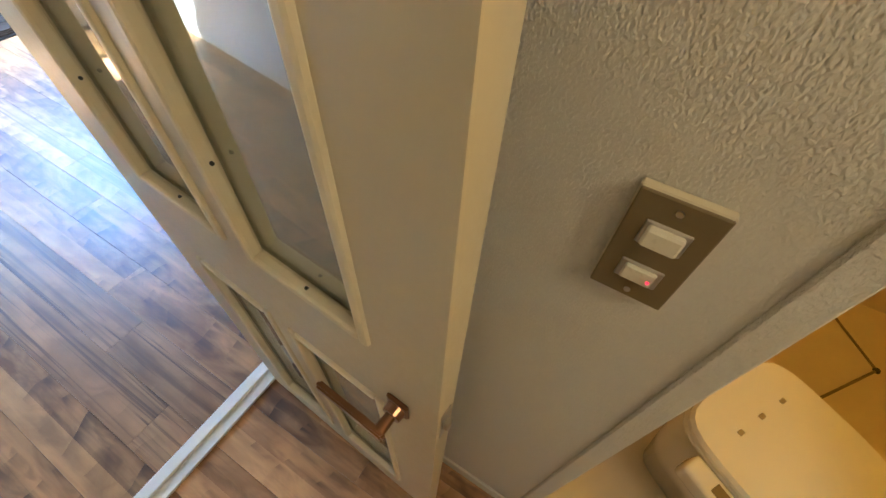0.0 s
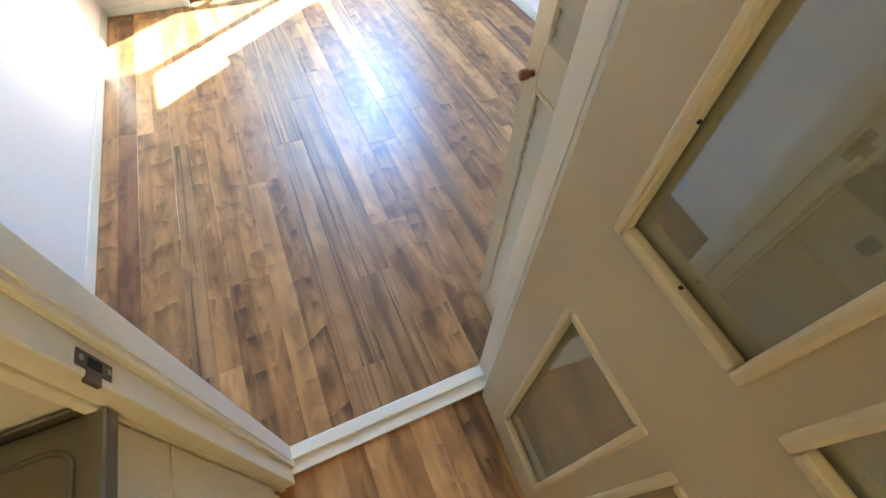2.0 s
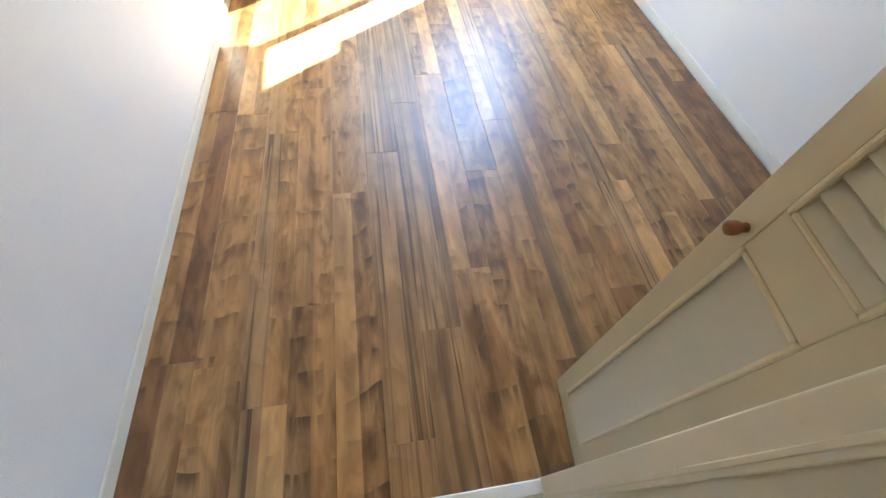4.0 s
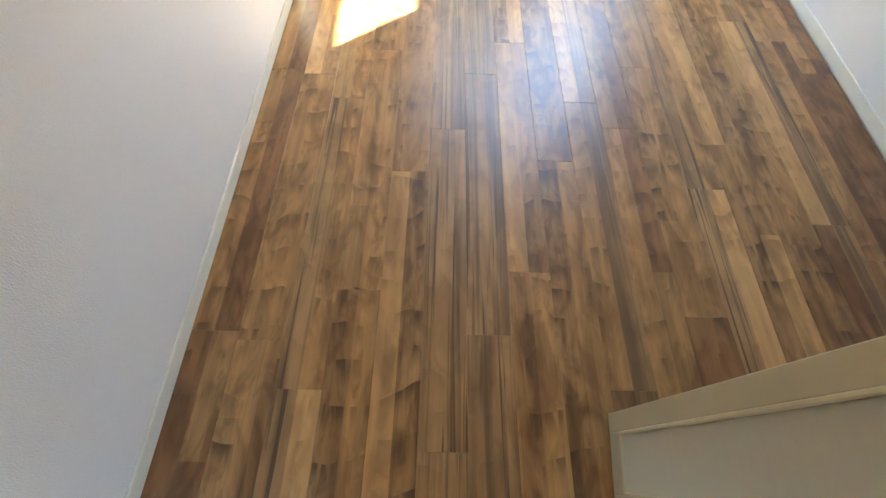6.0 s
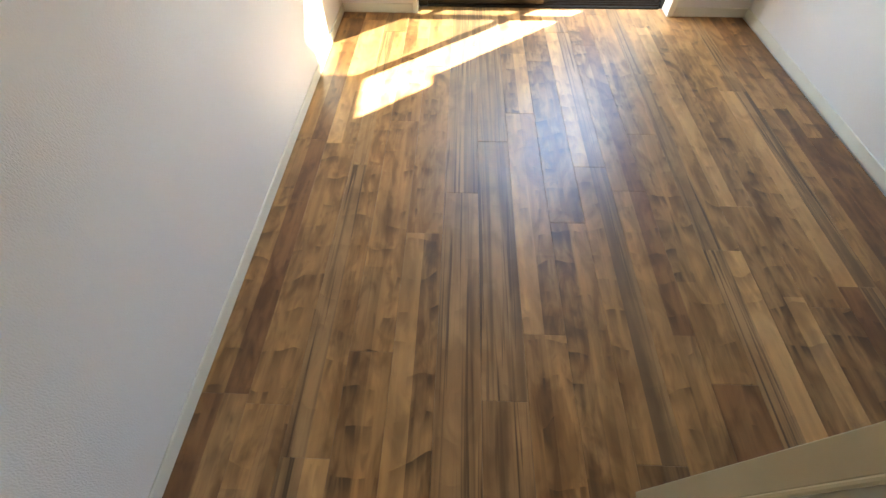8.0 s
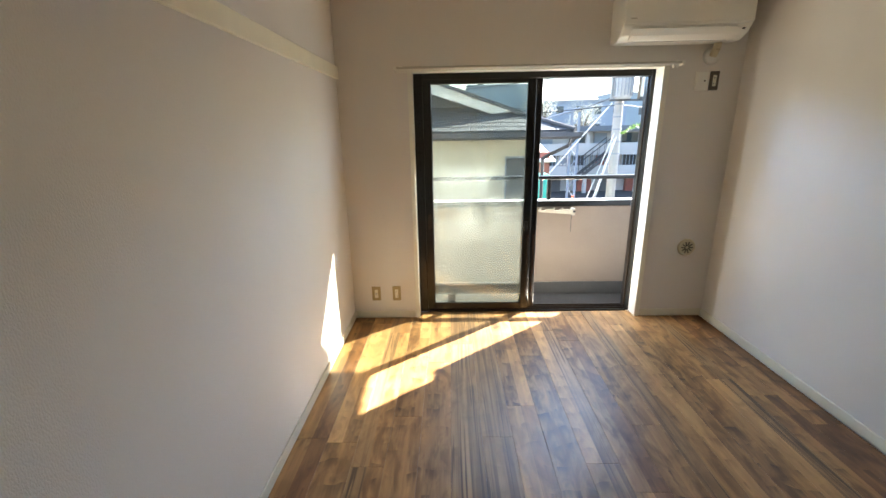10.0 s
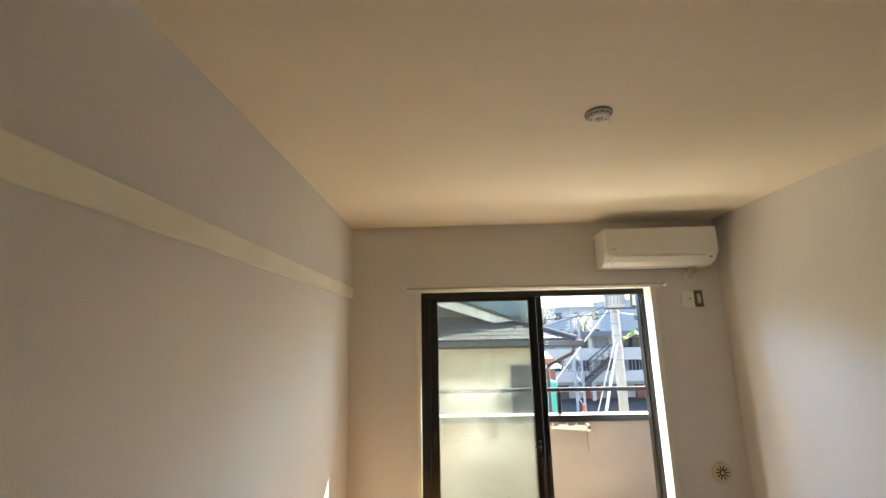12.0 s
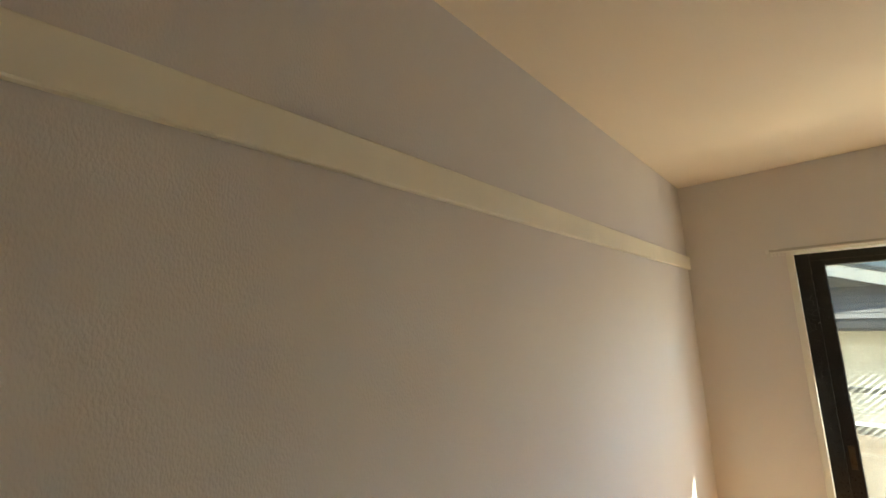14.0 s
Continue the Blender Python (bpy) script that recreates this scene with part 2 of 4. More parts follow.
M = {
    "wall": wallpaper("room_wallpaper", (0.715, 0.685, 0.65), 0.42, 600.0, 0.0014, 0.5),
    "hall_wall": wallpaper("hall_wallpaper", (0.68, 0.645, 0.56), 0.62, 860.0, 0.0017, 0.7),
    "ceiling": wallpaper("ceiling_paper", (0.88, 0.79, 0.63), 0.2, 500.0),
    "trim": paint("white_trim", (0.80, 0.79, 0.70), 0.35),
    "jamb": paint("door_frame_paint", (0.86, 0.85, 0.76), 0.32),
    "rail": paint("picture_rail_paint", (0.88, 0.85, 0.70), 0.4),
    "base": paint("baseboard_vinyl", (0.72, 0.69, 0.58), 0.45),
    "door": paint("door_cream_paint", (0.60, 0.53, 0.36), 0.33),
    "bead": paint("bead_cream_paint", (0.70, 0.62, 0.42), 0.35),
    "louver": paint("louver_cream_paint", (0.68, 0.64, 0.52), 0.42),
    "dark": paint("bronze_aluminium", (0.005, 0.0045, 0.004), 0.3, 0.3),
    "bronze": paint("bronze_aluminium_light", (0.05, 0.03, 0.018), 0.3, 0.3),
    "steel": mat("brushed_steel", (0.5, 0.48, 0.44), 0.32, 1.0),
    "old_steel": paint("old_strike_steel", (0.13, 0.105, 0.08), 0.35, 0.4),
    "sink": mat("dull_stainless", (0.26, 0.26, 0.235), 0.36, 1.0),
    "copper": mat("antique_copper", (0.28, 0.155, 0.085), 0.3, 1.0),
    "chrome": mat("dull_chrome", (0.5, 0.48, 0.45), 0.3, 1.0),
    "black": paint("black_plastic", (0.02, 0.02, 0.022), 0.4),
    "white": paint("white_plastic", (0.78, 0.77, 0.72), 0.35, 0.05),
    "ivory": paint("ivory_plastic", (0.62, 0.55, 0.38), 0.4, 0.06),
    "tan_plate": paint("tan_metal_plate", (0.36, 0.28, 0.135), 0.36, 0.1),
    "brown_plate": paint("brown_metal_plate", (0.10, 0.078, 0.055), 0.36, 0.1),
    "aged": paint("aged_grey_plastic", (0.42, 0.40, 0.34), 0.45, 0.12),
    "plate": paint("switch_plate", (0.18, 0.132, 0.055), 0.38, 0.1),
    "rocker": paint("rocker_plastic", (0.72, 0.68, 0.55), 0.3, 0.05),
    "cabinet": paint("kitchen_front", (0.74, 0.66, 0.46), 0.4),
    "knob": paint("brown_wood_knob", (0.30, 0.12, 0.05), 0.35, 0.3),
    "ceramic": paint("ivory_ceramic", (0.80, 0.76, 0.66), 0.15, 0.04),
    "bath": paint("bath_panel", (0.66, 0.56, 0.38), 0.4),
    "hole": mat("dark_hole", (0.01, 0.01, 0.01), 0.8),
    "door_glass": glass("door_glass", (0.86, 0.90, 0.87), 0.24, False, 0.28),
    "sash_glass": glass("sash_glass", (0.83, 0.845, 0.815), 0.06, True),
    "sash_glass_clear": glass("sash_glass_outer", (0.85, 0.865, 0.84), 0.006),
    "T": wood("wood_tan", (0.365, 0.192, 0.067), (0.095, 0.042, 0.014), 0.18, 0.8, None, 0.7),
    "L": wood("wood_light", (0.470, 0.262, 0.098), (0.180, 0.086, 0.031), 0.06, 0.65, None, 0.45),
    "K": wood("wood_knotty", (0.298, 0.152, 0.053), (0.062, 0.028, 0.010), 0.25, 1.0, (0.415, 0.222, 0.082), 0.9),
    "D": wood("wood_dark_streak", (0.318, 0.176, 0.071), (0.082, 0.042, 0.018), 0.92, 0.25, (0.405, 0.230, 0.095), 0.5),
    "R": wood("wood_red_brown", (0.208, 0.095, 0.033), (0.074, 0.031, 0.011), 0.2, 0.8, None, 0.8),
}


# ---------- mesh helpers ----------
def mesh_of(name, bm, *mats):
    me = bpy.data.meshes.new(name)
    bmesh.ops.recalc_face_normals(bm, faces=bm.faces)
    bm.to_mesh(me)
    bm.free()
    for m in mats:
        me.materials.append(m)
    return me


def part(name, bm, material, parent=None, label="", smooth=False):
    ob = new(name, mesh_of(name, bm, material))
    if smooth:
        for p in ob.data.polygons:
            p.use_smooth = True
    if parent:
        ob.parent = parent
    if label:
        ob["label"] = label
    return ob


def thing(name, label, category, at=(0, 0, 0), group="", kind=""):
    ob = new(name)
    ob.empty_display_size = 0.1
    ob.location = at
    return tagged(ob, label, category, group, kind)


def box(x0, x1, y0, y1, z0, z1, bevel=0.0, bm=None, seg=1):
    bm2 = bmesh.new()
    bmesh.ops.create_cube(bm2, size=1)
    for v in bm2.verts:
        v.co = Vector(((x0, x1)[v.co.x > 0], (y0, y1)[v.co.y > 0], (z0, z1)[v.co.z > 0]))
    if bevel:
        bmesh.ops.bevel(bm2, geom=bm2.edges[:], offset=bevel, segments=seg, affect="EDGES", profile=0.5)
    return join(bm, bm2)


def join(bm, other):
    if bm is None:
        return other
    me = bpy.data.meshes.new("tmp")
    other.to_mesh(me)
    other.free()
    bm.from_mesh(me)
    bpy.data.meshes.remove(me)
    return bm


def cyl(a, b, r0, r1=None, seg=16, bm=None):
    """A round bar from a to b."""
    a, b = Vector(a), Vector(b)
    bm2 = bmesh.new()
    bmesh.ops.create_cone(bm2, cap_ends=True, segments=seg, radius1=r0, radius2=r0 if r1 is None else r1, depth=(b - a).length)
    turn = (b - a).to_track_quat("Z", "Y").to_matrix().to_4x4()
    bmesh.ops.transform(bm2, matrix=Matrix.Translation((a + b) / 2) @ turn, verts=bm2.verts)
    return join(bm, bm2)


def lathe(profile, seg=28, m=None):
    """A turned body from (radius, height) pairs."""
    bm = bmesh.new()
    rings = []
    for r, z in profile:
        rings.append([bm.verts.new((r * math.cos(2 * math.pi * i / seg), r * math.sin(2 * math.pi * i / seg), z)) for i in range(seg)])
    for a, b in zip(rings, rings[1:]):
        for i in range(seg):
            bm.faces.new((a[i], a[(i + 1) % seg], b[(i + 1) % seg], b[i]))
    bm.faces.new(rings[0][::-1])
    bm.faces.new(rings[-1])
    if m is not None:
        bmesh.ops.transform(bm, matrix=m, verts=bm.verts)
    return bm


def prism(outline, lo, hi, axis="x"):
    """An outline of pairs pushed along an axis. x: pairs are (y, z); y: (x, z); z: (x, y)."""
    bm = bmesh.new()
    def at(p, d):
        return {"x": (d, p[0], p[1]), "y": (p[0], d, p[1]), "z": (p[0], p[1], d)}[axis]
    a = [bm.verts.new(at(p, lo)) for p in outline]
    b = [bm.verts.new(at(p, hi)) for p in outline]
    bm.faces.new(a[::-1])
    bm.faces.new(b)
    for i in range(len(a)):
        j = (i + 1) % len(a)
        bm.faces.new((a[i], a[j], b[j], b[i]))
    return bm


def tube(points, r, seg=8, bm=None):
    """A bar through several points, joints capped."""
    for a, b in zip(points, points[1:]):
        bm = cyl(a, b, r, None, seg, bm)
    return bm


def structure(name, bm, material, label, category):
    return tagged(part(name, bm, material), label, category, "", "structure")


# ---------- the room shell ----------
W, H, Y1 = 2.83, 2.40, -3.225          # room width, height, inner face of the door wall
YH = -3.322                            # hall face of the door wall
HALL_X, HALL_Y, BATH_Y = 1.312, -5.75, -4.238
WIN = (0.53, 2.290, 0.0, 1.885)        # opening in the window wall
DOOR = (0.545, 1.280, 2.03)

structure("wall_left", box(-0.12, 0.0, HALL_Y - 0.1, 0.22, -0.05, H), M["wall"], "white embossed wallpaper wall beside the wooden floor", "wall")
structure("wall_right", box(W, W + 0.12, Y1, 0.22, -0.05, H), M["wall"], "white embossed wallpaper wall", "wall")
bm = box(0.0, WIN[0], 0.0, 0.22, -0.05, H)
box(WIN[1], W, 0.0, 0.22, -0.05, H, 0, bm)
box(WIN[0], WIN[1], 0.0, 0.22, WIN[3], H, 0, bm)
structure("wall_window", bm, M["wall"], "white wallpaper wall around the balcony window", "wall")
bm = box(0.0, DOOR[0], YH, Y1, -0.05, H)
box(DOOR[1], 1.40, YH, Y1, -0.05, H, 0, bm)
box(DOOR[0], DOOR[1], YH, Y1, DOOR[2], H, 0, bm)
box(1.40, 2.10, YH, Y1, 2.0, H, 0, bm)
box(2.10, W, YH, Y1, -0.05, H, 0, bm)
structure("wall_door", bm, M["wall"], "white wallpaper wall with the inner doorway and closet", "wall")
structure("ceiling", box(-0.12, W + 0.12, HALL_Y - 0.1, 0.22, H, H + 0.12), M["ceiling"], "cream papered ceiling", "ceiling")
bm = box(HALL_X, HALL_X + 0.07, BATH_Y, YH, -0.05, H)
box(HALL_X, HALL_X + 0.07, HALL_Y, BATH_Y - 0.66, -0.05, H, 0, bm)
box(HALL_X, HALL_X + 0.07, BATH_Y - 0.66, BATH_Y, 1.95, H, 0, bm)
structure("wall_hall", bm, M["hall_wall"], "rough plaster-look wallpaper wall with the light switch", "wall")
structure("wall_hall_end", box(0.0, W, HALL_Y - 0.1, HALL_Y, -0.05, H), M["hall_wall"], "plain wall closing the hall", "wall")
structure("wall_closet", box(HALL_X + 0.07, W, BATH_Y + 0.08, BATH_Y + 0.12, -0.05, H), M["hall_wall"], "plain wall at the back of the closet", "wall")
structure("wall_bath", box(HALL_X + 0.07, W, BATH_Y + 0.02, BATH_Y + 0.08, -0.05, H), M["bath"], "beige panel wall of the bathroom", "wall")
structure("wall_bath_side", box(W, W + 0.12, HALL_Y - 0.1, Y1, -0.05, H), M["bath"], "beige panel wall of the bathroom", "wall")
structure("subfloor", box(-0.12, W + 0.12, HALL_Y - 0.1, 0.10, -0.12, -0.016), M["hole"], "dark screed under the floor boards", "floor")

# skirting
structure("baseboard_left", box(0.0, 0.009, Y1, 0.0, 0.0, 0.06, 0.003), M["base"], "off-white vinyl baseboard", "baseboard")
structure("baseboard_right", box(W - 0.009, W, Y1, 0.0, 0.0, 0.06, 0.003), M["base"], "off-white vinyl baseboard", "baseboard")
structure("baseboard_window_left", box(0.009, WIN[0] - 0.03, -0.009, 0.0, 0.0, 0.06, 0.003), M["base"], "off-white vinyl baseboard", "baseboard")
structure("baseboard_window_right", box(WIN[1] + 0.044, W - 0.009, -0.009, 0.0, 0.0, 0.06, 0.003), M["base"], "off-white vinyl baseboard", "baseboard")
structure("picture_rail", box(0.0, 0.018, Y1, 0.0, 1.843, 1.926, 0.003), M["rail"], "pale cream picture rail along the wall", "trim")

# ---------- door frame and threshold ----------
def door_frame():
    f = thing("door_2", "white painted inner door frame with a raised threshold", "door frame", (0, 0, 0), "", "structure")
    x0, x1, z1 = 0.570, 1.255, 2.0                     # rebate faces and head
    ya, yb, yc = -3.326, -3.281, -3.217                # hall edge, rebate step, room edge
    for name, a, b, c, d in (("jamb", x0 - 0.03, x0, ya, yb), ("stop", x0 - 0.03, x0 + 0.010, yb - 0.0005, yc),
                             ("jamb", x1, x1 + 0.03, ya, yb), ("stop", x1 - 0.010, x1 + 0.03, yb - 0.0005, yc)):
        part(name, box(a, b, c, d, 0.0, z1 + 0.03, 0.0025, None, 2), M["jamb"], f)
    # shallow groove line where the stop is planted on the lining
    for a, b in ((x0 + 0.0085, x0 + 0.0125), (x1 - 0.0125, x1 - 0.0085)):
        part("stop_bead", box(a, b, yb + 0.010, yb + 0.020, 0.022, z1, 0.0015), M["jamb"], f)
    part("head", box(x0 - 0.03, x1 + 0.03, ya, yc, z1, z1 + 0.03, 0.002), M["jamb"], f)
    part("threshold", box(x0 - 0.004, x1 + 0.004, -3.300, -3.259, 0.0, 0.012, 0.002), M["jamb"], f, "worn white threshold strip")
    part("threshold", box(x0 + 0.004, x1 - 0.004, -3.262, -3.219, 0.0, 0.022, 0.004), M["jamb"], f)
    part("casing", box(x0 - 0.045, x0 - 0.0295, ya - 0.006, ya + 0.008, 0.0, z1 + 0.05, 0.002), M["jamb"], f)
    s = part("strike_plate", box(x0 - 0.001, x0 + 0.0015, -3.317, -3.295, 0.911, 0.979, 0.0008), M["old_steel"], f, "dull steel strike plate")
    part("opening", box(x0 + 0.0005, x0 + 0.002, -3.313, -3.300, 0.932, 0.959), M["hole"], s)
    part("lip", box(x0 - 0.004, x0 + 0.0015, -3.331, -3.316, 0.931, 0.959, 0.0006), M["old_steel"], s)
    for z in (0.919, 0.971):
        part("screw", cyl((x0 + 0.001, -3.306, z), (x0 + 0.0025, -3.306, z), 0.004, None, 10), M["steel"], s)
    for z in (0.215, 1.75):
        hg = part("hinge", box(x1 - 0.0022, x1 + 0.001, -3.312, -3.288, z - 0.04, z + 0.04, 0.0008), M["steel"], f, "small steel hinge")
        part("knuckle", cyl((x1 - 0.004, -3.321, z - 0.04), (x1 - 0.004, -3.321, z + 0.04), 0.005, None, 10), M["steel"], hg)
    return f


door_frame()


# ---------- glazed door, open against the hall wall ----------
def glazed_door():
    """Local frame: u along the leaf from the hinge, v out of the face that the room sees, z up."""
    d = thing("door_1", "cream painted door with four clear panes, standing open", "door", (1.243, -3.3185, 0.0), "", "structure")
    d.rotation_euler = (0, 0, radians(-93.66))
    WD, T, HT = 0.682, 0.036, 1.97
    u = [0.0, 0.119, 0.317, 0.3745, 0.577, WD]          # stiles, mullion
    z = [0.012, 0.177, 0.852, 1.061, 1.86, HT]         # rails
    def rail(n, u0, u1, z0, z1):
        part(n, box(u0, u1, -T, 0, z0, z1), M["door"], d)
    rail("stile", u[0], u[1], z[0], z[5])
    rail("stile", u[4], u[5], z[0], z[5])
    rail("mullion", u[2], u[3], z[1], z[4])
    for a, b in ((0, 1), (2, 3), (4, 5)):
        if a == 2:
            rail("rail", u[1], u[2], z[a], z[b])
            rail("rail", u[3], u[4], z[a], z[b])
        else:
            rail("rail", u[1], u[4], z[a], z[b])
    for u0, u1 in ((u[1], u[2]), (u[3], u[4])):
        for z0, z1 in ((z[1], z[2]), (z[3], z[4])):
            p = part("pane", box(u0 + 0.002, u1 - 0.002, -T / 2 - 0.0015, -T / 2 + 0.0015, z0 + 0.002, z1 - 0.002), M["door_glass"], d, "clear glass pane")
            for s, depth in ((1, (-0.014, 0.006)), (-1, (-T - 0.006, -T + 0.014))):
                for a0, a1, b0, b1 in ((u0 - 0.006, u0 + 0.010, z0 - 0.006, z1 + 0.006), (u1 - 0.010, u1 + 0.006, z0 - 0.006, z1 + 0.006),
                                       (u0 + 0.010, u1 - 0.010, z0 - 0.006, z0 + 0.010), (u0 + 0.010, u1 - 0.010, z1 - 0.010, z1 + 0.006)):
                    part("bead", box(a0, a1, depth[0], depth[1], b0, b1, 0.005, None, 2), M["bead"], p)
            if z0 > 1:
                for uu, zz in ((u0 + 0.0105, 1.22), (u0 + 0.0105, 1.56), ((u0 + u1) / 2, z0 + 0.0105)):
                    part("nail", cyl((uu - 0.002, -T + 0.005, zz), (uu + 0.002, -T + 0.005, zz), 0.0024, None, 8), M["black"], p)
    # lever handles on both faces, and the latch
    uh, zh = 0.617, 0.908
    for s in (1, -1):
        y0 = 0.0 if s > 0 else -T
        h = part("handle", box(uh - 0.019, uh + 0.019, min(y0, y0 + s * 0.007), max(y0, y0 + s * 0.007), zh - 0.024, zh + 0.024, 0.004, None, 2), M["copper"], d, "antique copper lever handle")
        part("collar", cyl((uh, y0 + s * 0.006, zh), (uh, y0 + s * 0.020, zh), 0.0165, 0.0145, 20), M["copper"], h)
        part("neck", cyl((uh, y0 + s * 0.018, zh), (uh, y0 + s * 0.047, zh), 0.0085, 0.0095, 16), M["copper"], h)
        lv = prism([(uh + 0.011, zh + 0.008), (uh - 0.03, zh + 0.010), (uh - 0.112, zh + 0.011), (uh - 0.112, zh - 0.011), (uh - 0.03, zh - 0.009), (uh + 0.011, zh - 0.008)],
                   y0 + s * 0.042, y0 + s * 0.053, "y")
        bmesh.ops.bevel(lv, geom=lv.edges[:], offset=0.003, segments=2, affect="EDGES")
        part("lever", lv, M["copper"], h)
    lt = part("latch_plate", box(WD - 0.001, WD + 0.0015, -T / 2 - 0.011, -T / 2 + 0.011, zh - 0.05, zh + 0.05, 0.0006), M["chrome"], d, "dull steel latch plate")
    part("latch", box(WD, WD + 0.010, -T / 2 - 0.006, -T / 2 + 0.006, zh - 0.012, zh + 0.012, 0.002), M["chrome"], lt)
    return d


glazed_door()


# ---------- folding closet door ----------
def folding_door():
    d = thing("folding_closet_door", "cream louvred folding closet door, folded open", "closet door", (1.385, -2.940, 0.02))
    d.rotation_euler = (0, 0, radians(-5.0))
    wd, st = 0.275, 0.056
    for k, off in enumerate((0.0, 0.030)):
        leaf = part("leaf", box(off, off + 0.026, -wd, -wd + st, 0, 1.95, 0.002), M["door"], d)
        part("stile", box(off, off + 0.026, -st, 0, 0, 1.95, 0.002), M["door"], leaf)
        for z0, z1 in ((0.0, 0.075), (0.926, 1.014), (1.86, 1.95)):
            part("rail", box(off, off + 0.026, -wd + st, -st, z0, z1, 0.002), M["door"], leaf)
        for z0, z1 in ((0.075, 0.926), (1.014, 1.86)):
            for a0, a1, b0, b1 in ((-st - 0.010, -st, z0, z1), (-wd + st, -wd + st + 0.010, z0, z1), (-wd + st + 0.010, -st - 0.010, z0, z0 + 0.010), (-wd + st + 0.010, -st - 0.010, z1 - 0.010, z1)):
                part("bead", box(off - 0.004, off + 0.008, a0, a1, b0, b1, 0.003), M["bead"], leaf)
            n = int((z1 - z0 - 0.02) / 0.033)
            step = (z1 - z0 - 0.02) / n
            sl = mesh_of("slat", prism([(0.001, 0.0), (0.005, -0.003), (0.025, step * 0.98), (0.021, step * 1.02)], -wd + st + 0.006, -st - 0.006, "y"), M["louver"])
            for i in range(n):
                s = new("slat", sl)
                s.parent = leaf
                s.location = (off, 0, z0 + 0.01 + i * step)
        if k == 0:
            kb = part("knob", lathe([(0.008, 0), (0.007, 0.008), (0.011, 0.014), (0.0125, 0.022), (0.0115, 0.030), (0.006, 0.033)], 20, Matrix.Translation((off, -0.036, 0.946)) @ pose(0, 0, 0, 0, -90, 0)),
                      M["knob"], leaf, "turned brown wooden knob", True)
    return d


folding_door()
cf = thing("closet_frame", "white painted closet opening frame", "door frame", (0, 0, 0), "", "structure")
part("jamb", box(1.375, 1.400, YH, Y1 + 0.012, 0, 2.03, 0.002), M["jamb"], cf)
part("jamb", box(2.10, 2.125, YH, Y1 + 0.012, 0, 2.03, 0.002), M["jamb"], cf)
part("head", box(1.400, 2.10, YH, Y1 + 0.012, 2.0, 2.03, 0.002), M["jamb"], cf)


# ---------- balcony window ----------
def window():
    w = thing("window_1", "dark bronze aluminium sliding window, both sashes pushed aside", "window", (0, 0, 0), "", "structure")
    x0, x1, z1 = WIN[0], WIN[1], WIN[3]
    def bar(name, a, b, c, d_, e, f_, m="dark", parent=w, bev=0.003):
        return part(name, box(a, b, c, d_, e, f_, bev), M[m], parent)
    # outer frame with its tracks
    bar("frame_jamb", x0, x0 + 0.070, 0.098, 0.215, 0.0, z1)
    bar("frame_jamb", x1 - 0.028, x1, 0.108, 0.215, 0.0, z1)
    bar("frame_head", x0 + 0.070, x1 - 0.028, 0.104, 0.215, z1 - 0.045, z1)
    bar("frame_sill", x0 + 0.070, x1 - 0.028, 0.096, 0.23, -0.03, 0.010)
    for y in (0.124, 0.160, 0.194):
        bar("track", x0 + 0.070, x1 - 0.028, y, y + 0.004, 0.010, 0.020, "bronze", w, 0.001)
    bar("guide", x1 - 0.036, x1 - 0.028, 0.138, 0.144, 0.020, z1 - 0.045, "bronze", w, 0.001)
    # sashes, one behind the other
    for k, (sx0, sx1, y0) in enumerate(((x0 + 0.069, 1.438, 0.110), (x0 + 0.072, 1.492, 0.148))):
        s = bar("sash", sx0, sx0 + 0.062, y0, y0 + 0.030, 0.020, z1 - 0.035)
        bar("stile", sx1 - 0.062, sx1, y0, y0 + 0.030, 0.020, z1 - 0.035, "dark", s)
        bar("bottom_rail", sx0 + 0.062, sx1 - 0.062, y0, y0 + 0.030, 0.020, 0.076, "dark", s)
        bar("top_rail", sx0 + 0.062, sx1 - 0.062, y0, y0 + 0.030, z1 - 0.075, z1 - 0.035, "dark", s)
        part("pane", box(sx0 + 0.060, sx1 - 0.060, y0 + 0.013, y0 + 0.017, 0.074, z1 - 0.073), M["sash_glass" if k == 0 else "sash_glass_clear"], s, "slightly milky glass pane")
        if k == 0:
            lk = bar("lock", sx1 - 0.050, sx1 - 0.026, y0 - 0.014, y0, 0.70, 0.775, "black", s)
            part("lock_lever", box(sx1 - 0.072, sx1 - 0.035, y0 - 0.022, y0 - 0.012, 0.730, 0.744, 0.003), M["black"], lk)
            bar("finger_pull", sx0 + 0.018, sx0 + 0.044, y0 - 0.003, y0 + 0.001, 0.72, 0.84, "bronze", s, 0.001)
        part("grip_strip", box(sx1 - 0.030, sx1 - 0.012, y0 - 0.004, y0, 0.12, 0.66, 0.002), M["bronze"], s)
        for i in range(26):
            part("grip_rib", box(sx1 - 0.029, sx1 - 0.013, y0 - 0.0065, y0 - 0.0038, 0.13 + i * 0.02, 0.14 + i * 0.02, 0.001), M["black"], s) if k == 0 else None
    # white reveal and casing
    part("casing", box(x0 - 0.025, x0 + 0.006, -0.014, 0.096, 0.0, z1 + 0.02, 0.002), M["trim"], w, "white casing")
    part("casing", box(x1 - 0.004, x1 + 0.034, -0.014, 0.106, 0.0, z1 + 0.02, 0.002), M["trim"], w)
    part("casing", box(x0 + 0.006, x1 - 0.004, -0.014, 0.102, z1 - 0.003, z1 + 0.02, 0.002), M["trim"], w)
    return w


window()

